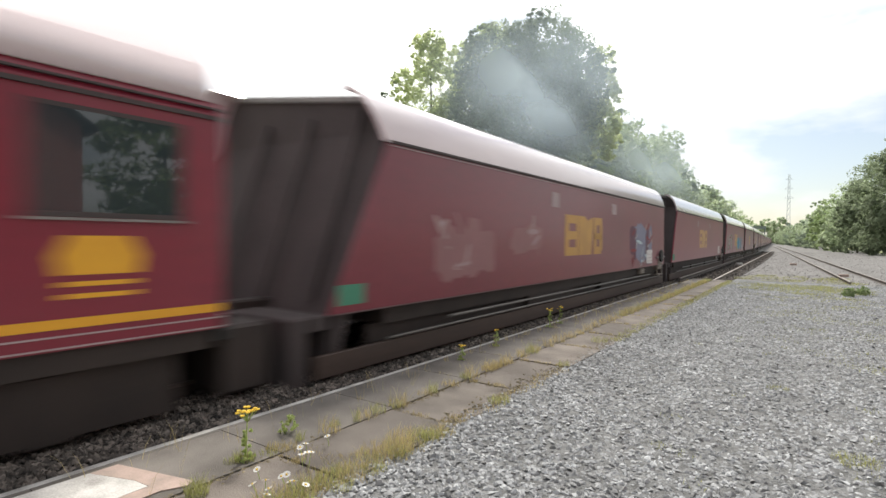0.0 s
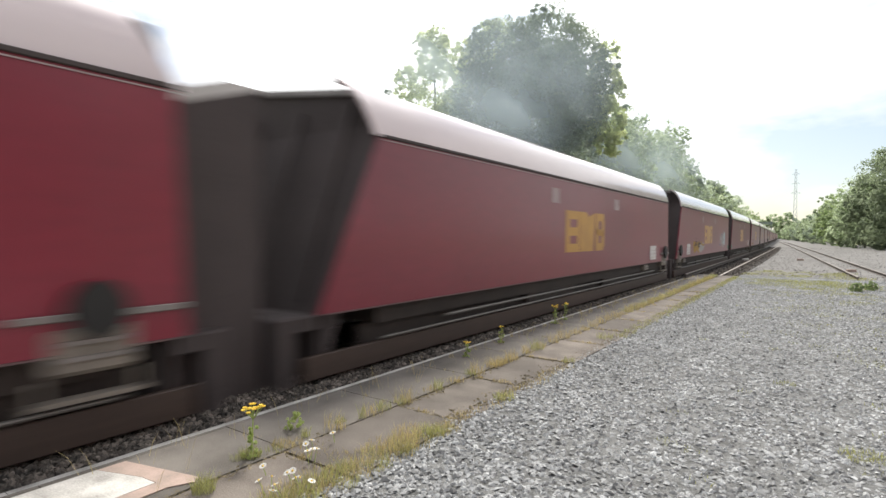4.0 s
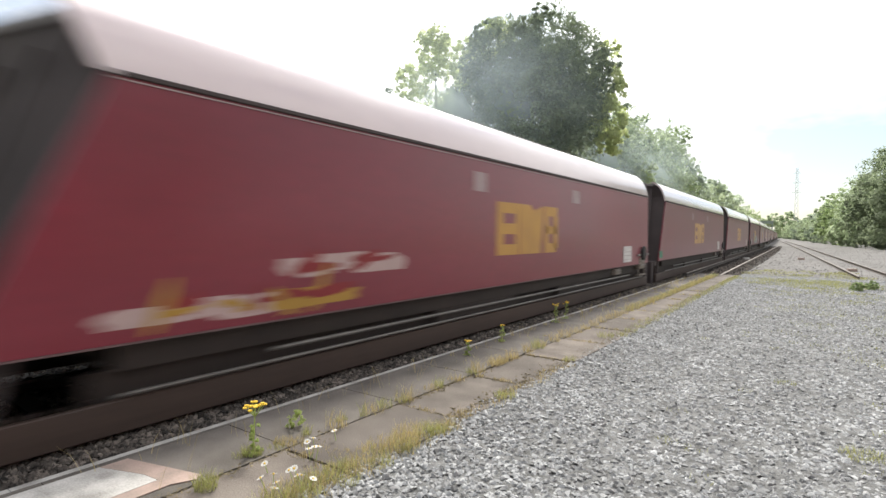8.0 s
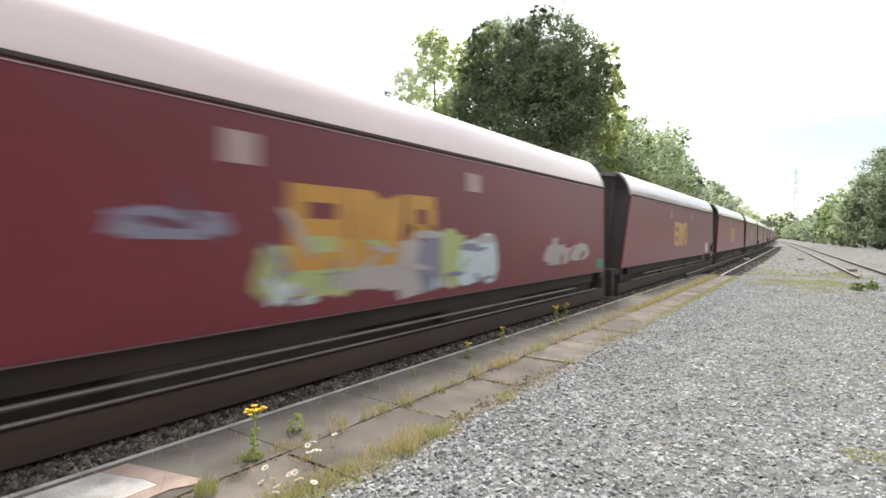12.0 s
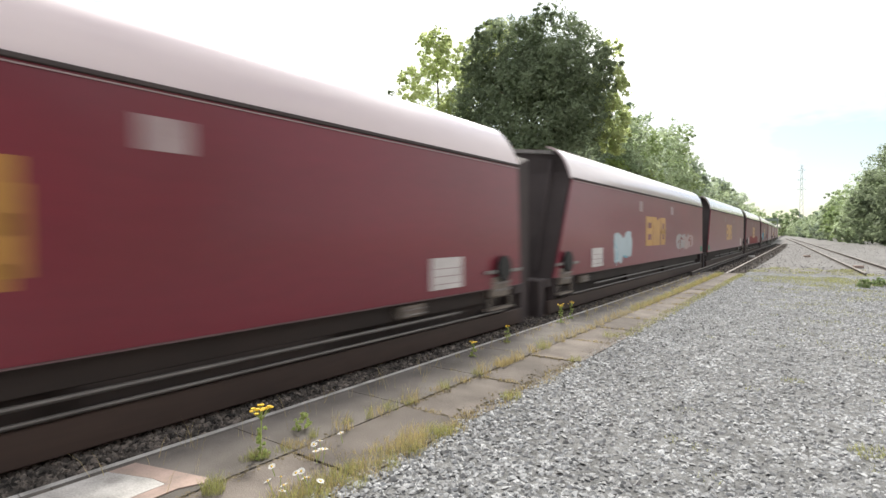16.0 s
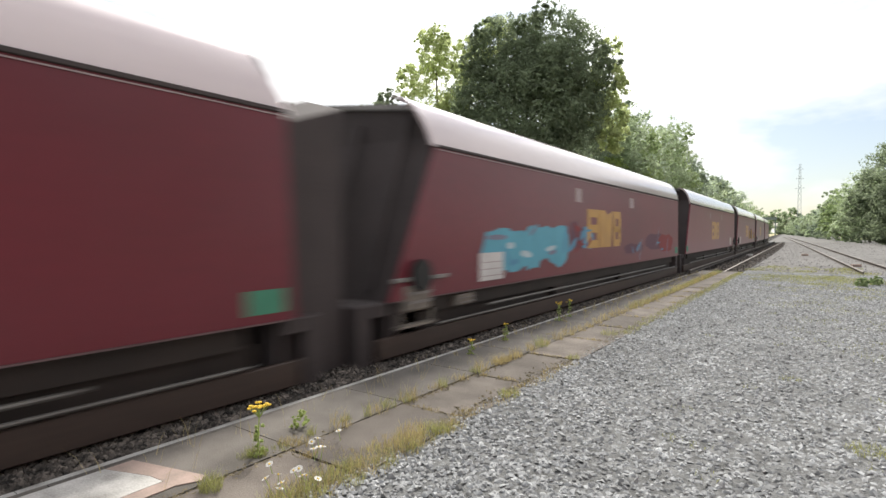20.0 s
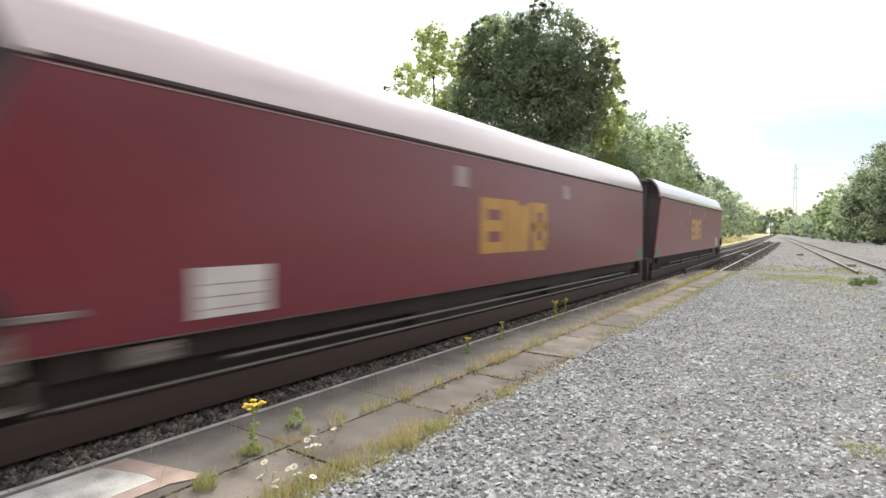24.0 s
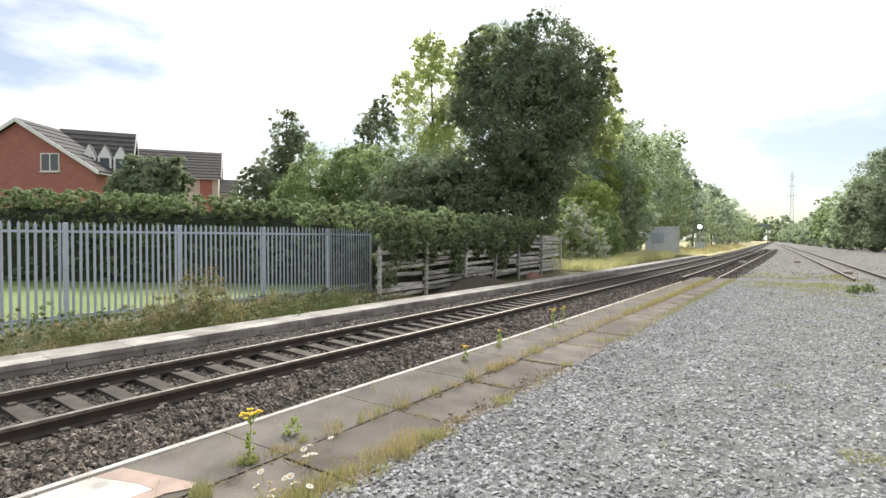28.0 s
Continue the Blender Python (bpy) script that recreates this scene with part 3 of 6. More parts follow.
for x in (1.25, 2.50):
    part("rail", sweep([(x + a, b + 0.09) for a, b in RAIL_WEB], stops(26.6, 200, 4), shift=right_shift), "rail_rust", yard_siding)
    part("rail_head", sweep([(x + a, b + 0.09) for a, b in RAIL_HEAD], stops(26.6, 200, 4), shift=right_shift), "rail_head", yard_siding)

# ---- far platform coping ----
coping_far = thing("far_coping", "row of pale concrete coping stones on the far platform", "coping", kind="structure")
s = -6.0
while s < 60:
    n = 1.15 if s < 30 else 3.0
    part("coping_stone", sweep([(FAR_EDGE - 0.40, -0.164), (FAR_EDGE - 0.40, -0.12), (FAR_EDGE, -0.12), (FAR_EDGE, -0.20), (FAR_EDGE - 0.05, -0.20), (FAR_EDGE - 0.05, -0.164)], [s, s + n - 0.012]), "concrete", coping_far)
    part("face_block", sweep([(FAR_EDGE - 0.058, -0.50), (FAR_EDGE - 0.058, -0.204), (FAR_EDGE - 0.02, -0.204), (FAR_EDGE - 0.02, -0.50)], [s + 0.2, s + 0.2 + n - 0.02]), "concrete", coping_far)
    s += n

# ---- near platform ----
slabs = thing("near_paving", "worn concrete paving slabs with weeds in the joints", "paving", kind="structure")
s = -4.1
while s < 25:
    n = 1.36
    part("edge_slab", sweep([(EDGE + 0.038, -0.074), (EDGE + 0.038, -0.016), (-3.36, -0.020), (-3.36, -0.074)], [s, s + n - 0.01]), "coping", slabs)
    s += n
s = -2.78
while s < 25:
    n = 1.36
    dz = random.uniform(-0.006, 0.006)
    part("paving_slab", sweep([(-3.335, -0.074), (-3.335, -0.022 + dz), (-2.60, -0.026 + dz), (-2.60, -0.074)], [s, s + n - 0.025]), "slab", slabs)
    s += n
ledge = thing("platform_ledge", "pale concrete ledge below the platform edge", "ledge", kind="structure")
s = -4.1
while s < 25:
    part("ledge_stone", sweep([(-4.83, -0.56), (-4.83, -0.245), (-4.82, -0.237), (-4.20, -0.235), (-4.20, -0.56)], [s, s + 1.354]), "white_line", ledge)
    part("edge_stone", sweep([(EDGE - 0.012, -0.085), (EDGE - 0.012, -0.024), (EDGE - 0.004, -0.016), (EDGE + 0.035, -0.0155), (EDGE + 0.035, -0.085)], [s, s + 1.354]), "coping", slabs)
    s += 1.36
patch = thing("painted_patch", "white painted patch with a faded pink border on the platform", "marking", kind="structure")


def flat_shape(outline, z0, z1):
    """An outline in x and y, drawn up from z0 to z1."""
    bm = bmesh.new()
    lo, hi = [bm.verts.new((x, y, z0)) for x, y in outline], [bm.verts.new((x, y, z1)) for x, y in outline]
    n = len(outline)
    for i in range(n):
        bm.faces.new((lo[i], lo[(i + 1) % n], hi[(i + 1) % n], hi[i]))
    bm.faces.new(lo[::-1])
    bm.faces.new(hi)
    bmesh.ops.recalc_face_normals(bm, faces=bm.faces)
    return bm


part("white_patch", flat_shape([(-4.12, 0.30), (-4.12, 1.66), (-3.95, 1.72), (-3.75, 1.79), (-3.60, 1.80), (-3.585, 1.2), (-3.60, 0.30)], -0.017, -0.010), "white_line", patch)
part("pink_border", flat_shape([(-4.12, 1.664), (-4.12, 1.85), (-3.80, 1.93), (-3.44, 2.02), (-3.40, 1.96), (-3.47, 1.82), (-3.46, 1.2), (-3.48, 0.30), (-3.596, 0.30), (-3.581, 1.2), (-3.596, 1.804), (-3.75, 1.795), (-3.95, 1.725)], -0.017, -0.0105), "pink_line", patch)

# ---- loose stone ----
def strewn(n, x0, x1, y0, y1, level, small, big, power=1.6):
    y = y0 + (y1 - y0) * rng.uniform(0, 1, n) ** power
    x = rng.uniform(x0, x1, n)
    size = rng.uniform(small, big, n)
    z = np.array([level(a) for a in x]) + size * 0.15
    x = x + np.array([bend(b) for b in y])
    return np.stack([x, y, z], -1), size


def bed_level(x):
    return float(np.interp(x, [-9.35, -8.5, -8.0, -7.7, -6.2, -5.95, -5.3, -4.79, -4.15], [-0.31, -0.30, -0.265, -0.335, -0.335, -0.255, -0.30, -0.35, -0.53]))


p, z = strewn(30000, -6.1, -4.83, -0.5, 26, bed_level, 0.021, 0.043)
p2, z2 = strewn(3000, -6.1, -4.83, -8, -0.45, bed_level, 0.022, 0.046, 1.0)
p, z = np.concatenate([p, p2]), np.concatenate([z, z2])
p[:, 2] += rng.uniform(-0.012, 0.016, len(p))
tagged(chips("ballast_stones", p, z, "ballast_stone", "loose angular track ballast stones", rng), category="ballast")
p, z = strewn(9000, -7.6, -6.3, -2.5, 22, lambda x: -0.325, 0.02, 0.042)
tagged(chips("ballast_stones", p, z, "ballast_stone", "loose ballast stones between the rails", rng), category="ballast")
p, z = strewn(8000, -9.25, -7.76, -3.5, 26, bed_level, 0.02, 0.044)
tagged(chips("ballast_stones", p, z, "ballast_stone", "ballast stones at the foot of the far platform", rng), category="ballast")
p, z = strewn(82000, -2.62, 4.2, 1.2, 26, lambda x: -0.030, 0.012, 0.029, 1.8)
p2, z2 = strewn(18000, -2.62, 4.2, 1.2, 26, lambda x: -0.036, 0.009, 0.016, 2.0)
p, z = np.concatenate([p, p2]), np.concatenate([z, z2])
p[:, 2] += rng.uniform(-0.006, 0.008, len(p))
tagged(chips("gravel_chips", p, z, "gravel_stone", "loose grey crushed stone chips of the yard", rng, 0.62, 0.20), category="gravel")
p, z = strewn(3000, -2.55, 4.2, 1.4, 24, lambda x: -0.024, 0.012, 0.030, 1.5)
tagged(chips("dark_stones", p, z, "dark_stone", "scattered darker stones lying on the grey yard", rng), category="gravel")
p, z = strewn(7000, -2.62, 4.2, 9, 26, lambda x: -0.034, 0.014, 0.026, 1.0)
for n, x0, x1, y0, y1 in ((20000, -2.6, 4.3, -9, 1.15), (20000, 4.1, 9.0, -9, 26), (10000, 9.0, 15.5, -9, 26), (3500, -2.6, 9.0, -20, -9)):
    p2, z2 = strewn(n, x0, x1, y0, y1, lambda x: -0.036 if x < 4 else -0.036 - 0.0035 * (x - 4), 0.026, 0.048, 1.0)
    p, z = np.concatenate([p, p2]), np.concatenate([z, z2])
tagged(chips("gravel_stones", p, z, "gravel_stone", "loose grey crushed stones of the yard", rng, 0.62, 0.20), category="gravel")


p, z = strewn(9000, -2.6, 9.0, 26, 105, lambda x: -0.062, 0.018, 0.042, 1.7)
tagged(stones("yard_stones", p, z, "yard_stone", "loose dirty stones between the sidings", rng), category="gravel")
p, z = strewn(5000, -4.1, -2.66, 25.7, 100, lambda x: -0.09, 0.025, 0.06, 1.5)
p2, z2 = strewn(5000, -6.1, -4.16, 26, 90, bed_level, 0.028, 0.06, 1.5)
p, z = np.concatenate([p, p2]), np.concatenate([z, z2])
tagged(stones("cess_stones", p, z, "ballast_stone", "loose stones beyond the platform end", rng), category="ballast")


# ---- soil crumbs and moss in the joints of the platform ----
y = 1.0 + 24 * rng.uniform(0, 1, 5200) ** 1.5
x = np.where(rng.uniform(0, 1, 5200) < 0.55, -3.35 + rng.normal(0, 0.045, 5200), -2.66 - np.abs(rng.normal(0, 0.09, 5200)))
k = rng.integers(2, 20, 1300)
y = np.concatenate([y, -2.79 + 1.36 * k + rng.normal(0, 0.03, 1300)])
x = np.concatenate([x, rng.uniform(-3.34, -2.62, 1300)])
p = np.stack([x + np.array([bend(b) for b in y]), y, np.full(len(y), -0.022)], -1)
x, y = -2.62 - np.abs(rng.normal(0, 0.07, 900)), 1.3 + 20 * rng.uniform(0, 1, 900) ** 1.5
q = np.stack([x + np.array([bend(b) for b in y]), y, np.full(900, -0.020)], -1)
tagged(chips("strayed_chips", q, rng.uniform(0.007, 0.018, 900), "gravel_stone", "stone chips strayed onto the paving edge", rng, 0.62, 0.20), category="gravel")
tagged(chips("joint_soil", p, rng.uniform(0.006, 0.017, len(p)), "joint_soil", "brown soil and dry moss in the platform joints", rng, 0.5), category="soil")


# ---- palisade fence ----
fence = thing("palisade_fence", "galvanised steel palisade fence with pointed pales", "fence")
bm = bmesh.new()
prof = [(-0.032, 0.0), (-0.012, 0.014), (0.012, 0.014), (0.032, 0.0), (0.032, -0.003), (0.012, 0.011), (-0.012, 0.011), (-0.032, -0.003)]
lo = [bm.verts.new((y, x, -0.40)) for x, y in prof]
hi = [bm.verts.new((y, x, 1.98)) for x, y in prof]
tip = [bm.verts.new((y, x * 0.18, 2.06)) for x, y in prof]
for a, b in ((lo, hi), (hi, tip)):
    for i in range(8):
        bm.faces.new((a[i], a[(i + 1) % 8], b[(i + 1) % 8], b[i]))
bm.faces.new(tip)
bmesh.ops.recalc_face_normals(bm, faces=bm.faces)
PALE = bpy.data.meshes.new("pale")
bm.to_mesh(PALE)
bm.free()
PALE.materials.append(M["galv"])


def fence_run(x0, y0, dx, dy, bays, first=0):
    """Bays of 2.75 m from a point, in a direction; posts, two rails and seventeen pales a bay."""
    ang = math.atan2(-dx, dy)
    for b in range(bays + 1):
        px, py = x0 + dx * 2.75 * b, y0 + dy * 2.75 * b
        if b >= first:
            bm = boxes((px - 0.075, px + 0.01, py - 0.05, py + 0.05, -0.58, 2.04), bev=0.008)
            part("fence_post", bm, "galv", fence)
        if b == bays:
            break
        for z in (-0.16, 1.83):
            bm = boxes((-0.045, 0.0, 0.05, 2.70, z - 0.03, z + 0.03))
            bm.transform(pose(px, py, 0, 0, 0, math.degrees(ang)))
            part("fence_rail", bm, "galv", fence)
        for i in range(17):
            ob = new("pale", PALE)
            ob.parent = fence
            d = 0.14 + 2.47 * i / 16
            ob.matrix_basis = pose(px + dx * d + 0.004 * dy, py + dy * d, random.uniform(-0.01, 0.01), random.uniform(-0.5, 0.5), 0, math.degrees(ang))


fence_run(-14.4, 13.53 - 2.75 * 6, 0, 1, 6)
fence_run(-14.4, 13.53, -math.sin(radians(9)), math.cos(radians(9)), 1, 1)

# ---- old plank fence with ivy ----
plank_fence = thing("plank_fence", "weathered grey panel fence, leaning and overgrown with ivy", "fence")
stations = (13.35, 16.4, 19.7, 23.0, 26.3, 30.2, 34.2)
for i, y0 in enumerate(stations):
    x0 = -12.05 - 0.11 * (y0 - 14.6)
    bm = boxes((-0.01, 0.10, -0.055, 0.055, 0, 2.25 + 0.04 * i), bev=0.01)
    bm.transform(pose(x0 + 0.03, y0, -0.62, random.uniform(-1.5, 1.5), random.uniform(-1, 3)))
    part("post", bm, "timber", plank_fence)
    if i == 6:
        break
    n = stations[i + 1] - y0
    for j in range(12):
        z = -0.54 + 0.185 * j + 0.05 * i + random.uniform(-0.02, 0.02)
        if (i, j) in ((1, 0), (2, 0), (2, 1), (3, 0), (4, 1), (0, 8), (1, 9), (0, 4), (1, 5), (2, 6), (3, 3), (4, 7), (2, 9), (3, 8), (0, 10), (1, 11)):
            continue
        back = -0.075 if j % 2 else 0.0
        bm = boxes((-0.022, 0.0, 0.02, n - 0.02, 0, 0.15 + random.uniform(-0.03, 0.025)), bev=0.005)
        bm.transform(pose(x0 + back, y0, z, random.choice((-1.6, -0.8, -0.3, 0.0, 0.3, 0.6, 1.3)), random.uniform(-12, 14), math.degrees(math.atan(0.11))))
        part("plank", bm, "timber", plank_fence)


def heap(name, label, category, at, rx, ry, h, mat, turn=0.0, seed=1):
    """A low uneven mound."""
    r = random.Random(seed)
    t = thing(name, label, category, at, turn)
    bm = bmesh.new()
    rings = []
    for k in range(7):
        q = 1 - k / 7
        rings.append([bm.verts.new((rx * q * math.cos(0.3927 * i) * r.uniform(0.88, 1.1), ry * q * math.sin(0.3927 * i) * r.uniform(0.88, 1.1), h * (1 - q ** 1.7) * r.uniform(0.85, 1.1) - (0.15 if k == 0 else 0))) for i in range(16)])
    for a, b in zip(rings, rings[1:]):
        for i in range(16):
            bm.faces.new((a[i], a[(i + 1) % 16], b[(i + 1) % 16], b[i]))
    bm.faces.new(rings[-1])
    bmesh.ops.recalc_face_normals(bm, faces=bm.faces)
    part("soil", bm, mat, t, smooth=True)
    return t


heap("soil_heap", "long dark heap of bare earth against the plank fence", "soil heap", (-12.0, 19.6, -0.52), 0.6, 3.8, 0.62, "soil", 6)
heap("rubble_heap", "small heap of reddish brick rubble beside the plank fence", "rubble", (-13.0, 27.6, -0.50), 0.4, 1.2, 0.36, "rubble", 6, 2)
for x, y, mat, lab in ((1.29, 32.8, "pink_line", "broken orange brick lying in the yard"), (-4.35, 44.3, "white_line", "white block of concrete beside the siding"), (-1.1, 46.5, "pink_line", "broken orange brick lying in the yard")):
    t = thing("rubble_block", lab, "rubble", (x, y, -0.07), 25)
    part("block", boxes((-0.2, 0.2, -0.12, 0.12, 0, 0.16), bev=0.03), mat, t)

# ---- planting ----
def lumpy(blobs, n, rng):
    """The masses of a crown with lesser lumps standing out of them."""
    rows = []
    for x, y, z, a, b, c in blobs:
        rows.append((x, y, z, a * 0.92, b * 0.92, c * 0.94))
        for k in range(n):
            d = rng.normal(size=3)
            d /= np.linalg.norm(d)
            q = rng.uniform(0.26, 0.42)
            rows.append((x + d[0] * a * 0.86, y + d[1] * b * 0.86, z + d[2] * c * 0.86, a * q, b * q, min(c, (a + b) / 2) * q * 0.8))
    return rows


def leafy(name, label, category, at, trunk, crowns, group="", radius=0.2, limbs=5, reach=2.0, lumps=6):
    """trunk: height; crowns: rows of material, count, leaf size, blobs round the base."""
    t = thing(name, label, category, at, group=group)
    if trunk:
        bm = bmesh.new()
        woody(bm, (0, 0, 0), (0, 0, trunk), radius, rng, limbs, reach)
        part("trunk", bm, "bark", t)
    for mat, count, size, blobs in crowns:
        leaf_cloud("crown", lumpy(blobs, lumps, rng), count, size, mat, rng, t)
    return t


def hedge_core(bm, path):
    """A rough solid filling for a hedge, coloured as its inner shade: rows of x, y, half width, foot, top."""
    rings = []
    for k, (x, y, w, foot, top) in enumerate(path):
        ax, ay = path[min(k + 1, len(path) - 1)][0] - path[max(k - 1, 0)][0], path[min(k + 1, len(path) - 1)][1] - path[max(k - 1, 0)][1]
        d = math.hypot(ax, ay)
        nx, ny = ay / d, -ax / d
        ring = []
        for u, v in ((-1, 0), (-1.05, 0.5), (-0.8, 0.9), (0, 1.0), (0.8, 0.9), (1.05, 0.5), (1, 0)):
            q = w * u * random.uniform(0.85, 1.15)
            ring.append(bm.verts.new((x + nx * q, y + ny * q, foot + (top - foot) * v * random.uniform(0.94, 1.04))))
        rings.append(ring)
    for a, b in zip(rings, rings[1:]):
        for i in range(6):
            bm.faces.new((a[i], a[i + 1], b[i + 1], b[i]))
    bm.faces.new(rings[0])
    bm.faces.new(rings[-1])
    bmesh.ops.recalc_face_normals(bm, faces=bm.faces)
    return bm


hedge = thing("hedge", "long overgrown dark green hedge with pale shoots on top", "hedge")
run = [(-42.0 + 26.2 * t, -4.0 + 22.0 * t, 4.35 - 1.25 * t) for t in [i / 50 for i in range(51)]]
part("core", hedge_core(bmesh.new(), [(x, y, 0.5, -0.4, h - 0.6) for x, y, h in run]), "hedge_shade_fill", hedge)
blobs = [(x, y, h * 0.45 - 0.1, 1.15, 1.05, h * 0.52) for x, y, h in run]
tops = [(x + 0.3, y - 0.3, h - 0.28, 0.95, 0.9, 0.40) for x, y, h in run]
# sides get dark leaves, the top paler ones: its sunlight is coloured in
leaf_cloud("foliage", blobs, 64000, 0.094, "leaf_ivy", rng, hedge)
leaf_cloud("top_growth", tops, 48000, 0.085, "leaf_hedge", rng, hedge, "top shoots with sunlight put into their paler leaf colour")
ivy = thing("ivy_hedge", "dense ivy and brambles hanging over the plank fence", "hedge")
run = [(-13.3 - 0.108 * (y - 14.6), y, 2.70 + 0.14 * math.sin(y * 1.7) + 0.008 * (y - 14)) for y in np.linspace(15.9, 35.0, 42)]
part("core", hedge_core(bmesh.new(), [(x - 0.1, y, 0.45, -0.4, h - 0.35) for x, y, h in run]), "hedge_shade_fill", ivy)
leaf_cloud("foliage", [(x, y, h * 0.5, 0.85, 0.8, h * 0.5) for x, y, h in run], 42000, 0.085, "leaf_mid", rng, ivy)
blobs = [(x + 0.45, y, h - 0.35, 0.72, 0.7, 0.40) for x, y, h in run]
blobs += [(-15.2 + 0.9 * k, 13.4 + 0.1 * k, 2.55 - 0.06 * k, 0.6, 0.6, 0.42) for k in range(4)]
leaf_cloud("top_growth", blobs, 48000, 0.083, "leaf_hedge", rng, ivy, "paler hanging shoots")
hang = [(y, z, q) for y, z, q in ((13.5, 1.95, 0.55), (14.0, 1.75, 0.5), (14.7, 1.9, 0.55), (15.5, 1.8, 0.6), (16.3, 1.75, 0.55), (17.0, 1.5, 0.5), (18.4, 1.85, 0.35), (19.0, 1.2, 0.5), (18.8, 0.6, 0.4), (19.8, 1.75, 0.45),
                                  (21.5, 1.9, 0.4), (22.2, 1.7, 0.5), (23.0, 1.5, 0.55), (23.6, 1.0, 0.5), (23.9, 0.45, 0.35), (24.4, 1.7, 0.6), (25.6, 1.8, 0.5), (26.8, 1.6, 0.6), (27.8, 1.75, 0.5), (29.4, 2.0, 0.4), (13.9, 0.35, 0.35), (14.3, 1.05, 0.4), (15.2, 1.3, 0.45), (16.6, 1.0, 0.35), (17.9, 1.7, 0.6), (19.2, 1.6, 0.6), (20.6, 1.75, 0.5), (21.0, 1.2, 0.35), (22.6, 1.2, 0.5), (23.3, 1.9, 0.6), (24.8, 1.2, 0.45), (25.4, 1.6, 0.55), (27.2, 1.2, 0.4))]
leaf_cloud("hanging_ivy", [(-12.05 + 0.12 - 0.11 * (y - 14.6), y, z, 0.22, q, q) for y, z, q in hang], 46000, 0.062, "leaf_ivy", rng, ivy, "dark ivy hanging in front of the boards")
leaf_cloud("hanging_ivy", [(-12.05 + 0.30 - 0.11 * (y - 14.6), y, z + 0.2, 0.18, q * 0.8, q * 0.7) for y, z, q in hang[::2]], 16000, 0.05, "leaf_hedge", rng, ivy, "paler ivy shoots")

leafy("tree", "tall dark broad-leaved tree with a dense crown", "tree", (-16.2, 33.4, -0.3), 13.0,
      [("leaf_dark", 165000, 0.11, [(0, 0, 9.8, 4.5, 4.5, 5.0), (-1.6, -0.8, 14.0, 2.8, 2.8, 2.6), (1.2, 0.4, 14.9, 2.4, 2.4, 2.2), (2.6, 0.8, 12.6, 2.6, 2.8, 2.8), (2.8, 1.2, 10.0, 2.1, 2.3, 2.2), (-3.0, -1.6, 11.4, 2.0, 2.0, 2.4),
                                    (-2.6, -1.5, 6.2, 2.9, 2.7, 2.6), (0.7, 0.4, 6.4, 2.2, 2.2, 2.0), (-0.6, -0.8, 3.6, 2.6, 2.6, 2.6), (0, 0, 9.0, 2.8, 2.6, 4.6), (0.6, 0.2, 6.6, 2.4, 2.2, 3.0), (-0.2, -0.6, 12.4, 2.2, 2.2, 2.4)]),
       # sunlit rims of the crown, put in as paler yellow-green leaf masses
       ("leaf_light", 17000, 0.12, [(4.3, 2.4, 11.4, 1.3, 1.4, 3.6), (4.6, 2.4, 9.2, 1.2, 1.2, 1.8), (-3.0, 0.2, 15.6, 1.5, 1.5, 1.5), (-4.1, -0.8, 13.4, 1.2, 1.2, 2.2)])], radius=0.45, limbs=9, reach=3.4)
leafy("tree", "slender yellow-green tree catching the sun", "tree", (-28.0, 38.5, -0.3), 16.0,
      [("leaf_light", 36000, 0.13, [(0, 0, 13.6, 2.9, 2.7, 6.2), (1.6, 0.4, 10.0, 2.4, 2.4, 4.5), (-0.4, 0, 18.0, 1.6, 1.5, 2.4), (2.6, 0.8, 16.6, 1.4, 1.2, 2.4), (-2.4, -1.0, 15.4, 1.2, 1.2, 1.6)])], radius=0.25, limbs=8, reach=2.2)
leafy("tree", "thin grey-leaved tree behind the bushes", "tree", (-33.5, 37.5, -0.3), 12.0,
      [("leaf_grey", 16000, 0.13, [(0, 0, 11.0, 2.0, 2.0, 3.4), (-1.6, -1.0, 9.0, 1.5, 1.5, 1.8), (0.4, 0.2, 13.8, 1.0, 1.0, 1.6)])], radius=0.2, limbs=8, reach=1.8)
leafy("tree", "narrow upright garden tree with an open crown", "tree", (-39.2, 31.8, -0.3), 13.0,
      [("leaf_grey", 26000, 0.12, [(0, 0, 11.0, 1.5, 1.5, 3.2), (0.9, 0.6, 9.6, 1.9, 1.8, 2.2), (-0.9, -0.4, 8.0, 1.8, 1.7, 2.2), (0.2, 0.1, 6.6, 2.4, 2.2, 2.0)])], radius=0.18, limbs=8, reach=1.3)
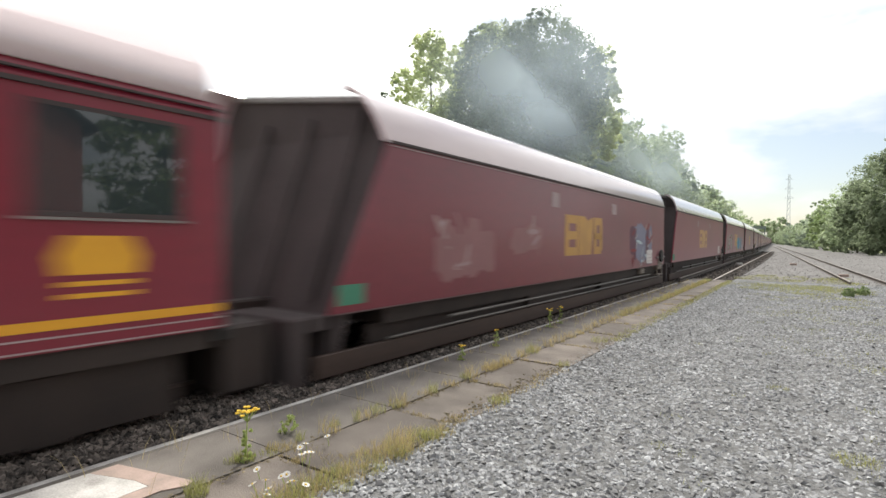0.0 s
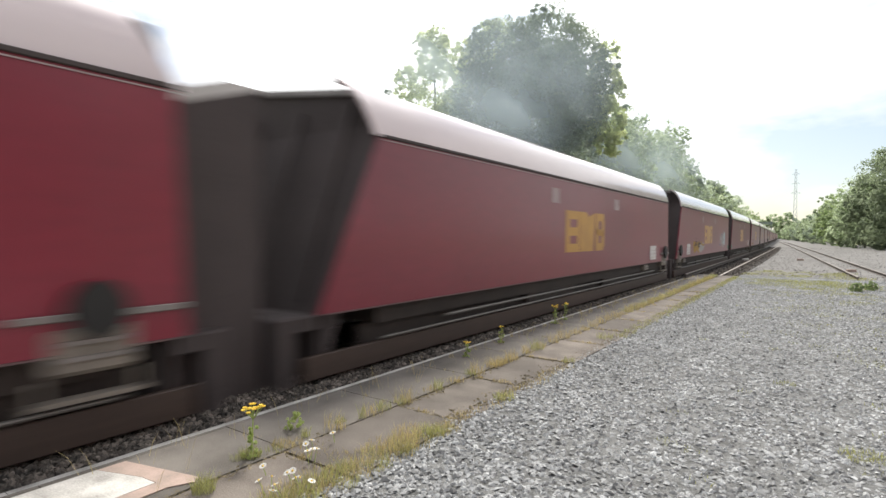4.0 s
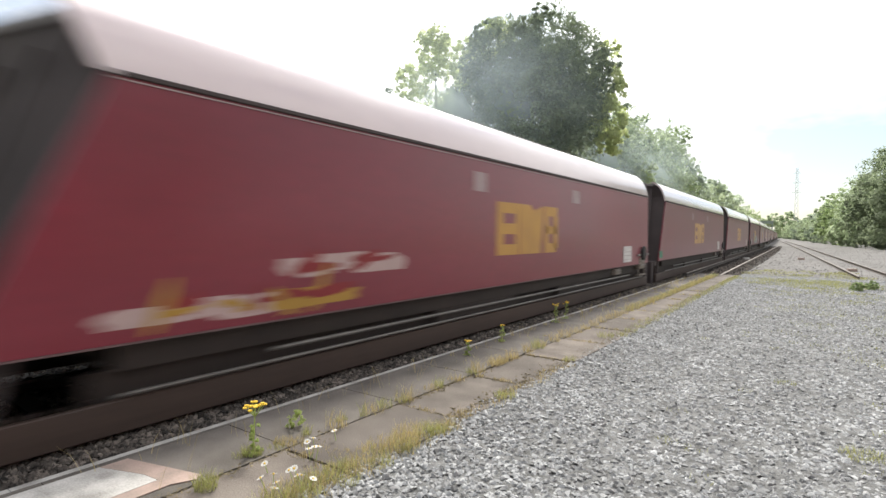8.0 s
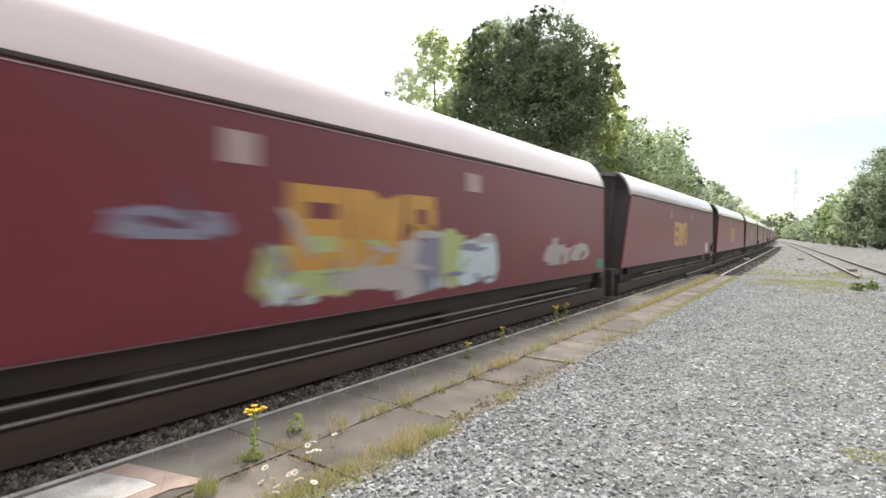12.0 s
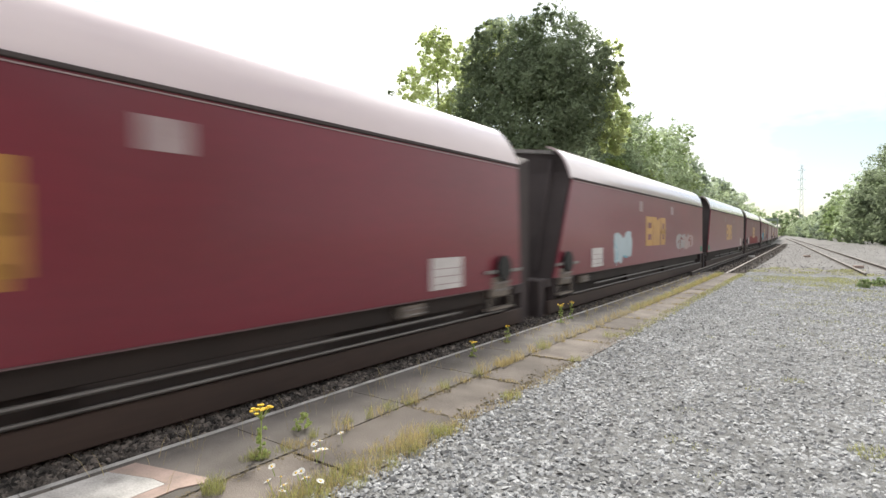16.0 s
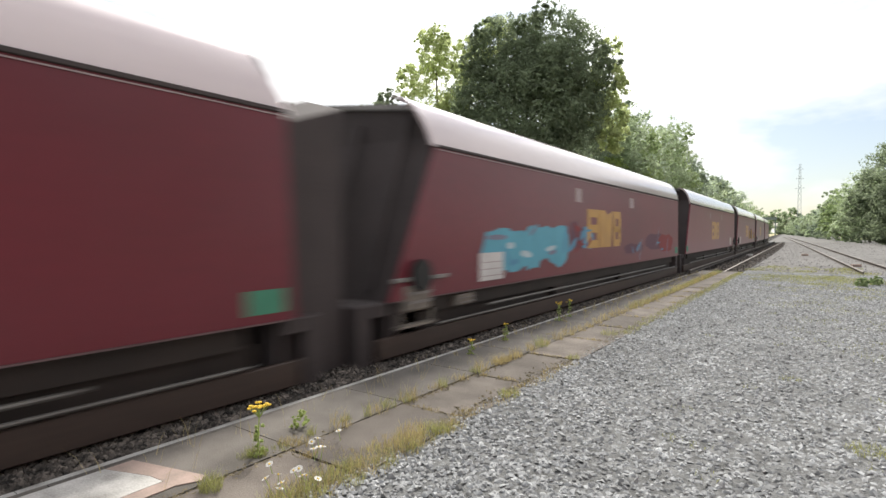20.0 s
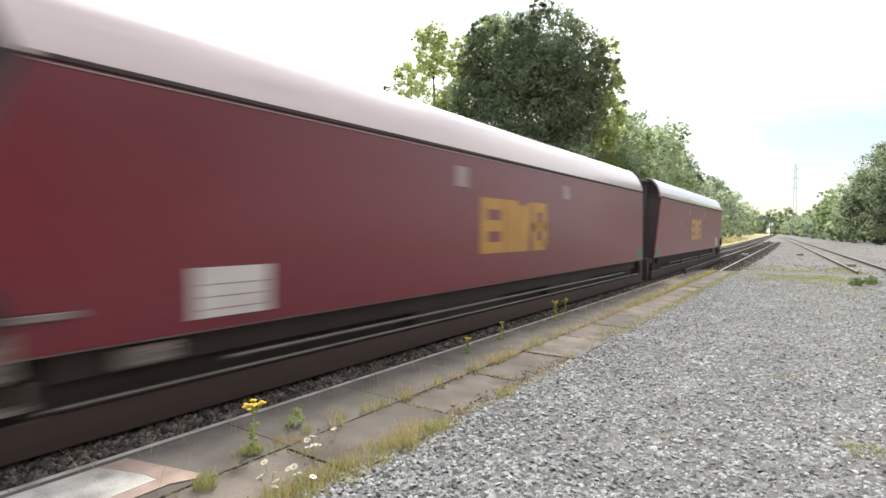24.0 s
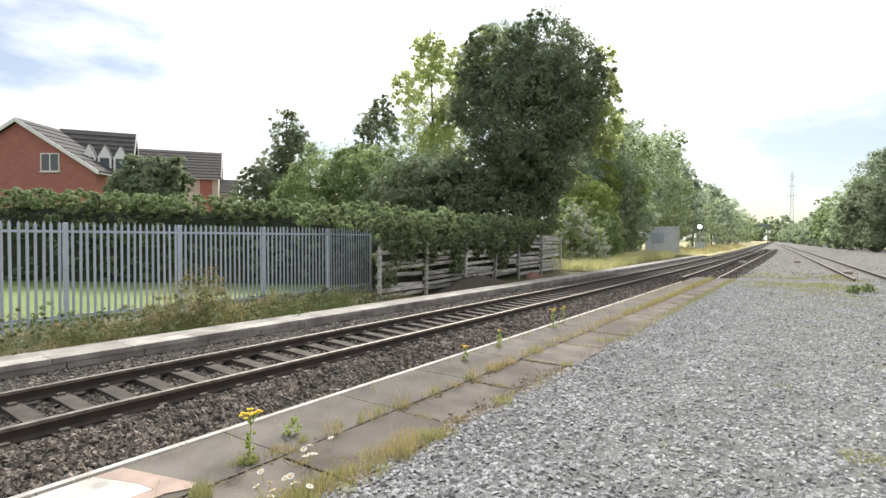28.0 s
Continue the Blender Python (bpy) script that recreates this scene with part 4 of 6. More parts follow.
for at, lab, mat, n, bl in (
        ((-37.6, 27.9, -0.2), "dark evergreen bush behind the hedge", "leaf_dark", 9000, [(0, 0, 4.6, 2.1, 2.1, 3.4), (-1.2, -0.6, 3.6, 1.6, 1.6, 3.0)]),
        ((-32.4, 29.2, -0.2), "broad green bush behind the hedge", "leaf_mid", 18000, [(0, 0, 4.6, 3.0, 2.8, 4.3), (2.4, 0.6, 4.8, 2.8, 2.6, 4.0), (-2.2, -0.6, 3.8, 2.2, 2.2, 3.4)]),
        ((-26.4, 30.8, -0.2), "large rounded green bush", "leaf_mid", 26000, [(0, 0, 4.6, 3.6, 3.2, 4.6), (2.8, 1.0, 4.6, 3.4, 3.2, 4.2), (-2.8, -0.6, 4.7, 3.0, 2.8, 4.0), (4.6, 1.4, 4.2, 2.6, 2.6, 3.8)]),
        ((-20.5, 28.4, -0.2), "shaded green bush under the tall tree", "leaf_dark", 22000, [(0, 0, 3.4, 3.6, 3.0, 4.0), (3.0, 2.0, 3.0, 2.8, 2.8, 3.4), (-2.0, -0.6, 3.6, 2.6, 2.4, 3.6)]),
        ((-30.8, 15.4, -0.1), "green garden tree in front of the houses", "leaf_dark", 9000, [(0, 0, 4.7, 1.7, 1.8, 1.9), (0.7, 0.7, 5.2, 1.2, 1.2, 1.3), (-0.9, -0.6, 4.4, 1.1, 1.2, 1.4)]),
        ((-16.2, 44.5, -0.2), "bramble bush with pale flower heads", "leaf_mid", 16000, [(0, 0, 2.2, 2.1, 2.6, 2.8), (-1.2, -1.6, 2.0, 1.6, 1.8, 3.4), (0.8, 2.6, 1.8, 1.7, 2.0, 2.2)]),
        ((-17.2, 48.0, -0.2), "bright young green tree", "leaf_fresh", 12000, [(0, 0, 4.8, 1.9, 2.0, 2.6), (-1.0, -0.8, 6.6, 1.2, 1.2, 1.6), (1.2, 0.4, 5.4, 1.2, 1.2, 1.2), (0.8, 1.2, 3.0, 1.8, 2.0, 2.4)])):
    leafy("bush", lab, "bush", at, 2.6, [(mat, int(n * 2.1), 0.12, bl)], radius=0.1, limbs=4, reach=1.2)
pale = thing("elder_bush", "bush with many pale flower heads beside the fence end", "bush", (-15.1, 38.6, -0.3))
bm = bmesh.new()
woody(bm, (0, 0, 0), (0, 0, 2.6), 0.08, rng, 5, 1.0)
part("trunk", bm, "bark", pale)
masses = [(0, 0, 2.2, 1.0, 1.4, 1.9), (1.0, 2.2, 1.5, 1.0, 1.4, 1.5), (-0.4, 1.6, 3.2, 0.9, 1.0, 1.3), (0.6, 4.0, 0.9, 0.8, 1.2, 0.9)]
leaf_cloud("crown", masses, 9000, 0.09, "leaf_mid", rng, pale)
leaf_cloud("blossom", [(x + 0.25, y - 0.3, z, u, v, w) for x, y, z, u, v, w in masses], 5600, 0.085, "leaf_pale", rng, pale, "pale flower heads")
leafy("tree", "broad soft grey-green willow beside the line", "tree", (-18.4, 60.0, -0.3), 9.0,
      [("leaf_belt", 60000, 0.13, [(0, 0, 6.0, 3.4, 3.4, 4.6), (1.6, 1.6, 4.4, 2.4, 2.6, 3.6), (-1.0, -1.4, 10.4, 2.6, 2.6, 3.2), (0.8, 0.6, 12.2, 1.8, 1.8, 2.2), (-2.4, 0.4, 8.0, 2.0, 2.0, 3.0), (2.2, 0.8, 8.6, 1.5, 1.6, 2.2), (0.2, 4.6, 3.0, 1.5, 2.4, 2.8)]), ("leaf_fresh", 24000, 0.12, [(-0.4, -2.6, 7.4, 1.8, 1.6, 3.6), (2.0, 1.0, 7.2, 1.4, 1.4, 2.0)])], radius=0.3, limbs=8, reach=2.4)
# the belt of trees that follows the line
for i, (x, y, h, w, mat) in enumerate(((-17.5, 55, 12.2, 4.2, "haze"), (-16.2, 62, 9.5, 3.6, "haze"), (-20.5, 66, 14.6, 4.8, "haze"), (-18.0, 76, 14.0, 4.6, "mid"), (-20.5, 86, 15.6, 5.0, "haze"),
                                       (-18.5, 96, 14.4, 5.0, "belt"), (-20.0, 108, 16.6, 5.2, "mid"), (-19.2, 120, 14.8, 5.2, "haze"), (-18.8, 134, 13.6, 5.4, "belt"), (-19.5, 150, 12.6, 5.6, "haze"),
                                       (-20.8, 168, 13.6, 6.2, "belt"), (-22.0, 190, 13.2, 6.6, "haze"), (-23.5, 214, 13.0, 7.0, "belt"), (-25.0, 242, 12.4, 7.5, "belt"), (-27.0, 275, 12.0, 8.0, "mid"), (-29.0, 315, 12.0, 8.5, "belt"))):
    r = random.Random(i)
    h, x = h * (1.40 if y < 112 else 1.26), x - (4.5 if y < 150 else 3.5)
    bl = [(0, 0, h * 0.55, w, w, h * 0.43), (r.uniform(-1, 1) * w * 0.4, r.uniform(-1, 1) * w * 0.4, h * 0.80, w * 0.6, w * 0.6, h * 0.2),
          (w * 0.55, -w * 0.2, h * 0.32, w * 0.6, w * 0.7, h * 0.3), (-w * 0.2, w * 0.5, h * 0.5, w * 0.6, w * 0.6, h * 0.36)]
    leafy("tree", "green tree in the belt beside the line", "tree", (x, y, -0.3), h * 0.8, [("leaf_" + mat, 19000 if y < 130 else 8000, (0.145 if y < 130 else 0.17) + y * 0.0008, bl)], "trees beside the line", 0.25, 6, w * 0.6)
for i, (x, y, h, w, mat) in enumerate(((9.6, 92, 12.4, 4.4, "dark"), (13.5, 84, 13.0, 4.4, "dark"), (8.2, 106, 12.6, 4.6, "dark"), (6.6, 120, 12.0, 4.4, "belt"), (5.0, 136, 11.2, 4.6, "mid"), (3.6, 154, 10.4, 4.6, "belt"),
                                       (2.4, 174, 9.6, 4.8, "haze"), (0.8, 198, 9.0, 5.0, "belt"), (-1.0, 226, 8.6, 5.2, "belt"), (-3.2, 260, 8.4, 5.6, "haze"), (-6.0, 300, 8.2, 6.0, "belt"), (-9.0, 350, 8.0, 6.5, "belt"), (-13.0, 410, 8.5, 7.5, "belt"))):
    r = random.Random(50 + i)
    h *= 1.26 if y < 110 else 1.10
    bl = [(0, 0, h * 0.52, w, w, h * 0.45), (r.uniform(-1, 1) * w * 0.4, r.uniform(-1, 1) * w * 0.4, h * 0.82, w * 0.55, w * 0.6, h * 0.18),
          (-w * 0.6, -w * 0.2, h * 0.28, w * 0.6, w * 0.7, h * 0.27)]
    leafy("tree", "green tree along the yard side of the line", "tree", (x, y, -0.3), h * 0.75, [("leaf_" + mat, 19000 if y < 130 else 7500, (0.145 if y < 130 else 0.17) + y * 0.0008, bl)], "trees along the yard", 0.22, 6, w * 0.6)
woods = thing("far_woods", "distant wood closing the end of the line", "woods", kind="stuff")
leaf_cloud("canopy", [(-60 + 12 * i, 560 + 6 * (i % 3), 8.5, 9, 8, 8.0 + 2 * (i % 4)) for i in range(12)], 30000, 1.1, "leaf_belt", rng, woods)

# ---- houses ----
def window_unit(parent, at, w, h, turn, lights=2):
    win = new("window")
    win.parent = parent
    win.matrix_basis = pose(*at, 0, 0, turn)
    rows = [(-w / 2, w / 2, -0.06, 0.0, -h / 2, -h / 2 + 0.07), (-w / 2, w / 2, -0.06, 0.0, h / 2 - 0.07, h / 2)]
    for i in range(lights + 1):
        c = -w / 2 + 0.035 + (w - 0.07) * i / lights
        rows.append((c - 0.035, c + 0.035, -0.058, -0.002, -h / 2 + 0.07, h / 2 - 0.07))
    part("window_frame", boxes(*rows), "upvc", win)
    part("pane", boxes((-w / 2 + 0.07, w / 2 - 0.07, -0.03, -0.02, -h / 2 + 0.07, h / 2 - 0.07)), "window_glass", win)
    part("window_sill", boxes((-w / 2 - 0.05, w / 2 + 0.05, -0.12, 0.0, -h / 2 - 0.06, -h / 2 - 0.002)), "upvc", win)
    return win


def gable_house(at, turn, span, depth, eaves, ridge, label, wall="brick"):
    """Gable towards local -y; the ridge runs along local y."""
    h = thing("house", label, "house", at, turn)
    part("wall", prism([(-span / 2, -0.5), (-span / 2, eaves), (0, ridge - 0.12), (span / 2, eaves), (span / 2, -0.5)], 0, depth), wall, h)
    for sgn in (-1, 1):
        ex, ez = sgn * (span / 2 + 0.4), eaves - 0.4 * (ridge - eaves) / (span / 2)
        bm = prism([(0, ridge), (ex, ez), (ex, ez + 0.14), (0, ridge + 0.14)], -0.3, depth + 0.3)
        roof = part("roof", bm, "tile", h)
        n = 9
        for i in range(1, n):
            t = i / n
            cx, cz = ex * t, ridge + (ez - ridge) * t + 0.14
            part("tile_course", boxes((cx - 0.03, cx + 0.03, -0.28, depth + 0.28, cz - 0.02, cz + 0.035)), "tile", roof)
        part("bargeboard", prism([(0, ridge - 0.16), (ex, ez - 0.16), (ex, ez + 0.12), (0, ridge + 0.12)], -0.36, -0.305), "upvc", h)
        part("gutter", boxes((ex - 0.05, ex + 0.05, -0.2, depth + 0.2, ez - 0.08, ez - 0.004)), "upvc", h)
    return h


house = gable_house((-46.5, 14.2, 0), 34, 11.0, 9.0, 6.6, 10.1, "red brick house with a tiled gable roof and white trim")
window_unit(house, (2.25, -0.002, 7.1), 1.35, 1.3, 0)
wing = gable_house((-46.3, 21.8, 0), 150, 7.4, 4.6, 6.7, 10.2, "brick house wing with a brown tiled roof and three white dormers")
for k in range(3):
    d = new("dormer")
    d.parent = wing
    d.matrix_basis = pose(-4.0, 0.45 + 1.0 * k, 6.75, 0, 0, -90)
    part("gablet", prism([(-0.44, -0.3), (-0.44, 1.0), (0, 1.9), (0.44, 1.0), (0.44, -0.3)], 0, 2.6), "upvc", d)
    part("pane", boxes((-0.30, 0.30, -0.015, -0.003, 0.0, 0.95)), "window_glass", d)
    for q in (-1, 1):
        part("gablet_roof", prism([(0, 1.92), (q * 0.54, 0.80), (q * 0.54, 0.88), (0, 2.0)], 0.12, 2.6), "tile", d)
house_b = gable_house((-56.7, 36.3, 0), 146, 9.0, 9.8, 8.4, 11.5, "brick and cream house with a brown tiled roof", "render_wall")
part("brick_pier", boxes((-4.56, -4.503, 0.6, 1.8, -0.5, 8.0)), "brick", house_b)
gable_house((-58.6, 39.8, 0), 146, 6.0, 3.0, 7.2, 8.8, "cream house with a grey roof behind the trees", "render_wall")

# ---- lineside ----
cab = thing("relay_cabinet", "grey metal lineside equipment room with a flat roof", "cabinet", (-15.9, 71.0, -0.3), 12)
part("body", boxes((-1.9, 1.9, -1.3, 1.3, 0, 3.35), bev=0.03), "cabinet_grey", cab)
part("roof", boxes((-2.0, 2.0, -1.4, 1.4, 3.352, 3.5), bev=0.03), "cabinet_grey", cab)
part("corner_post", boxes((1.905, 2.02, -1.42, -1.0, 0, 3.34)), "upvc", cab)
part("vent_panel", boxes((-1.2, 0.3, -1.33, -1.302, 1.45, 2.75)), "galv", cab)
part("louvre", boxes(*[(-1.1, 0.2, -1.36, -1.332, 1.6 + 0.22 * i, 1.70 + 0.22 * i) for i in range(5)]), "galv", cab)

sig = thing("signal", "railway signal post with a bright white lamp", "signal", (-15.1, 93.0, -0.3))
bm = bmesh.new()
rod(bm, (0, 0, 0), (0, 0, 3.4), 0.08)
part("post", bm, "galv", sig)
part("lamp_box", boxes((-0.35, 0.35, -0.1, 0.3, 3.3, 4.5), bev=0.03), "black", sig)
bm = bmesh.new()
rod(bm, (0, -0.25, 3.95), (0, -0.11, 3.95), 0.24, 0.24, 16)
part("lamp", bm, "lamp_glow", sig, "glowing white signal lamp")
part("equipment_box", boxes((-0.7, 0.7, -0.3, 0.3, 0.0, 1.5), bev=0.02), "cabinet_grey", sig)

bridge = thing("footbridge", "distant footbridge across the line with haze put into its colour", "bridge", (-24.5, 300, -0.5))
part("span", boxes((-9, 6, -1.2, 1.2, 8.0, 9.4)), "bridge_hazed", bridge)
for x in (-8.6, 5.6):
    part("pier", boxes((x - 0.2, x + 0.2, -1, 1, 0, 7.99)), "bridge_hazed", bridge)

pylon = thing("pylon", "tall slim lattice mast far down the line", "pylon", (-15.0, 476, 0))
bm = bmesh.new()
for sx in (-1, 1):
    for sy in (-1, 1):
        rod(bm, (1.5 * sx, 1.5 * sy, -0.5), (0.5 * sx, 0.5 * sy, 52), 0.14, 0.10, 4)
for i in range(13):
    z0, z1 = 4.0 * i, 4.0 * (i + 1)
    w0, w1 = 1.5 - z0 / 52, 1.5 - z1 / 52
    for s1 in (-1, 1):
        rod(bm, (-w0, s1 * w0, z0), (w1, s1 * w1, z1), 0.07, None, 4)
        rod(bm, (w0, s1 * w0, z0), (-w1, s1 * w1, z1), 0.07, None, 4)
part("tower", bm, "steel_hazed", pylon)
for z, w in ((34, 3.0), (41, 2.6), (48, 2.2)):
    bm = bmesh.new()
    rod(bm, (-w, 0, z), (w, 0, z), 0.11, None, 4)
    rod(bm, (-w, 0, z), (0, 0, z + 1.6), 0.08, None, 4)
    rod(bm, (w, 0, z), (0, 0, z + 1.6), 0.08, None, 4)
    part("cross_arm", bm, "steel_hazed", pylon)

# ---- the train ----
WL, PITCH = 19.10, 21.675        # wagon body and coupling pitch
HW, SKIRT, SIDE_TOP, TOP = 1.70, 0.62, 3.06, 3.88
FAR_OUT = 0.85                   # the far side stands further out


FOOT_F, HEAD_F, LEAN_R = 0.75, 0.42, 0.12      # the front end: foot ahead of the body line, head behind it


def slab_side(outline, x0, x1):
    bm = plate(outline, min(x0, x1), abs(x1 - x0))
    return bm


def build_wagon():
    w = thing("hopper_wagon", "maroon steel bogie coal hopper wagon with dusty, glare-pale sloping top", "wagon", group="hopper wagons of the train")
    a = WL / 2
    for s, o in ((1, 0.0), (-1, FAR_OUT)):
        part("side_sheet", slab_side([(-a - FOOT_F, SKIRT), (-a + HEAD_F, SIDE_TOP), (a - 0.02, SIDE_TOP), (a - 0.02 + LEAN_R, SKIRT)], s * (HW - 0.05) - o, s * HW - o), "maroon", w)
        arc = [(1.20 + 0.493 * math.cos(t * 0.1571), 3.075 + (TOP - 3.075) * math.sin(t * 0.1571)) for t in range(11)]
        top = arc + [(x - 0.05, z - 0.04 * (z > 3.1)) for x, z in arc[::-1]]
        bm = prism([(s * x - o, z + (0.40 if s < 0 and z > 3.3 else 0.0)) for x, z in top], -a + HEAD_F - 0.08, a + 0.06)
        for v in bm.verts:           # both ends rake forward
            v.co.y -= (0.36 if v.co.y < 0 else 0.50) * min(1.0, max(0.0, (v.co.z - SIDE_TOP) / 0.80))
        for f in bm.faces:
            f.smooth = len(f.verts) == 4
        for ed in bm.edges:
            ed.smooth = len(ed.link_faces) == 2 and ed.calc_face_angle(0) < 0.6
        part("top_sheet", bm, "roof_paint_glare", w, "dusty sloping upper side with sky glare put into its colour")
        part("waist_rail", boxes((s * HW - 0.03 - o, s * HW + 0.03 - o, -a + HEAD_F + 0.02, a - 0.02, SIDE_TOP + 0.001, SIDE_TOP + 0.05), bev=0.008), "end_dark", w)
        part("side_trim", boxes((s * HW - 0.01 - o, s * HW + 0.012 - o, -a + HEAD_F + 0.03, a - 0.03, SIDE_TOP - 0.036, SIDE_TOP - 0.022)), "panel_grey", w, "thin pale line under the waist rail")
        part("lower_lip", boxes((s * HW - 0.02 - o, s * HW + 0.022 - o, -a - FOOT_F + 0.03, a - 0.02, SKIRT - 0.018, SKIRT - 0.002)), "dull_line", w)
    end = [(-1.62, -0.04), (-1.63, 0.62), (-1.64, 3.05), (-1.60, 3.27), (-1.48, 3.54), (-1.33, 3.74), (-1.16, 3.84), (1.16, 3.84), (1.33, 3.74), (1.48, 3.54), (1.60, 3.27), (1.64, 3.05), (1.63, 0.62), (1.62, -0.04)]
    end = [(x - FAR_OUT, z + (0.40 if z > 3.3 else 0.0)) if x < 0 else (x, z) for x, z in end]
    def raked(bm, s):
        """The front end leans: its foot stands further out than its head."""
        if s < 0:
            for v in bm.verts:
                t = min(1.0, max(0.0, (SIDE_TOP - v.co.z) / (SIDE_TOP - SKIRT)))
                v.co.y += HEAD_F - (HEAD_F + FOOT_F - 0.10) * t
        return bm

    for s in (1, -1):
        y = s * (a - 0.10)
        part("end_sheet", raked(prism(end, min(y, y + s * 0.05), max(y, y + s * 0.05)), s), "end_dark", w, "dark wagon end")
        for x in (-1.1, 0, 1.1):
            part("end_rib", raked(boxes((x - 0.05, x + 0.05, min(y + s * 0.052, y + s * 0.11), max(y + s * 0.052, y + s * 0.11), 0.76, 3.6)), s), "end_dark", w)
        rail = [(-1.16 - FAR_OUT, 4.14), (-1.16 - FAR_OUT, 4.235), (1.16, 3.835), (1.16, 3.74)]
        part("end_top_rail", raked(prism(rail, min(y + s * 0.052, y + s * 0.13), max(y + s * 0.052, y + s * 0.13)), s), "buffer_steel", w, "pale worn rail along the top of the end")
        # dark panel carried low in place of the shadow under the end
        part("end_panel", raked(boxes((-1.55, 1.55, min(y + s * 0.052, y + s * 0.10), max(y + s * 0.052, y + s * 0.10), -0.28, 0.39)), s), "end_dark", w)
        part("headstock", raked(boxes((-1.6, 1.6, min(y + s * 0.115, y + s * 0.45), max(y + s * 0.115, y + s * 0.45), 0.40, 0.60), bev=0.02), s), "end_dark", w)
        bm = boxes((-0.14, 0.14, min(y + s * 0.3, y + s * 1.30), max(y + s * 0.3, y + s * 1.30), 0.50, 0.72), bev=0.03)
        part("coupler", bm, "frame_grime", w)
        # dark block added to deepen that shadow between the wagons
        part("end_underframe", raked(boxes((-1.5, 1.56, min(y + s * 0.46, y + s * 0.72), max(y + s * 0.46, y + s * 0.72), -0.30, 0.60), bev=0.03), s), "end_dark", w)
        for x in (-0.7, 0.7):
            bm = bmesh.new()
            rod(bm, (x, y + s * 0.3, 0.6), (x, y + s * 0.34, 0.6), 0.12)
            rod(bm, (x, y + s * 0.34, 0.6), (x, y + s * 0.7, 0.55), 0.03)
            part("brake_hose", bm, "black", w)
    part("load_deck", boxes((-1.32 - FAR_OUT, 1.32, -a + HEAD_F + 0.12, a - 0.12, 3.42, 3.50)), "end_dark", w)
    part("underframe", boxes((-1.55, 1.55, -a + 0.5, a - 0.5, 0.33, 0.74)), "frame_grime", w)
    part("hopper_chute", prism([(-1.4, 0.329), (-1.0, -0.02), (1.0, -0.02), (1.4, 0.329)], -4.6, 4.6), "frame_grime", w)
    for s in (1, -1):
        part("sill_beam", boxes((s * 1.62 - 0.05, s * 1.62 + 0.03, -a - 0.95, a + 0.22, -0.225, 0.085), bev=0.012), "beam_grime", w)
        bm = bmesh.new()
        rod(bm, (s * 1.67, -a + 0.5, 0.135), (s * 1.67, a - 0.5, 0.135), 0.022, None, 8)
        part("brake_pipe", bm, "pipe", w)
        bm = bmesh.new()
        rod(bm, (s * 1.66, -a + 2.2, 0.275), (s * 1.66, a - 2.2, 0.275), 0.026, None, 8)
        part("air_pipe", bm, "pipe", w)
        for y in (-2.4, 2.9):
            part("hopper_door", boxes((s * 1.52 - 0.03, s * 1.52 + 0.03, y - 1.5, y + 1.5, 0.10, 0.325)), "frame_grime", w)
        part("inner_sill", boxes((s * 1.36 - 0.05, s * 1.36 + 0.05, -a + 0.3, a - 0.3, -0.12, 0.325)), "frame_grime", w)
    for c in (-6.9, 6.9):
        bog = new("bogie")
        bog.parent = w
        bog.matrix_basis = pose(0, c, 0)
        for s in (1, -1):
            part("side_frame", prism([(s * 1.05, 0.02), (s * 1.05, 0.32), (s * 1.2, 0.32), (s * 1.2, 0.02)], -1.45, 1.45), "frame_grime", bog)
        for y in (-0.9, 0.9):
            bm = bmesh.new()
            for s in (1, -1):
                rod(bm, (s * 0.66, y, 0.30), (s * 0.79, y, 0.30), 0.42, None, 20)
            rod(bm, (-0.66, y, 0.30), (0.66, y, 0.30), 0.07, None, 8)
            part("wheelset", bm, "rail_rust", bog)
    # yellow emblem of three plain blocks, and two small plates
    blk = lambda y0, y1, z0, z1: [(y0, z0), (y1, z0), (y1, z1), (y0, z1)]
    x = HW + 0.002
    z0, z1 = 1.22, 2.30
    e0 = EMBLEM
    for y0, y1, za, zb in ((e0 + 0.80, e0 + 0.98, z0 + 0.22, z1 - 0.22), (e0, e0 + 0.28, z0, z1), (e0 + 0.28, e0 + 0.98, z1 - 0.22, z1), (e0 + 0.28, e0 + 0.80, (z0 + z1) / 2 - 0.11, (z0 + z1) / 2 + 0.11), (e0 + 0.28, e0 + 0.98, z0, z0 + 0.22)):
        part("emblem_block", plate(blk(y0, y1, za, zb), x), "yellow", w, "yellow painted emblem block")
    part("emblem_block", plate([(e0 + 1.04, z0), (e0 + 2.06, z0), (e0 + 2.22, z1), (e0 + 1.70, z1 - 0.12), (e0 + 1.50, z1), (e0 + 1.0, z1)], x), "yellow", w, "yellow painted emblem block")
    for y0, y1, za, zb in ((e0 + 2.28, e0 + 3.02, z1 - 0.22, z1), (e0 + 2.26, e0 + 2.52, z0 + 0.22, z1 - 0.22), (e0 + 2.3, e0 + 3.0, z0 + 0.44, z0 + 0.62), (e0 + 2.80, e0 + 3.06, z0 + 0.1, z1 - 0.22), (e0 + 2.28, e0 + 2.96, z0, z0 + 0.22)):
        part("emblem_block", plate(blk(y0, y1, za, zb), x - 0.0005), "yellow", w, "yellow painted emblem block")
    part("number_plate", plate(blk(e0 - 0.86, e0 - 0.42, 2.45, 2.81), x), "panel_grey", w, "pale square plate")
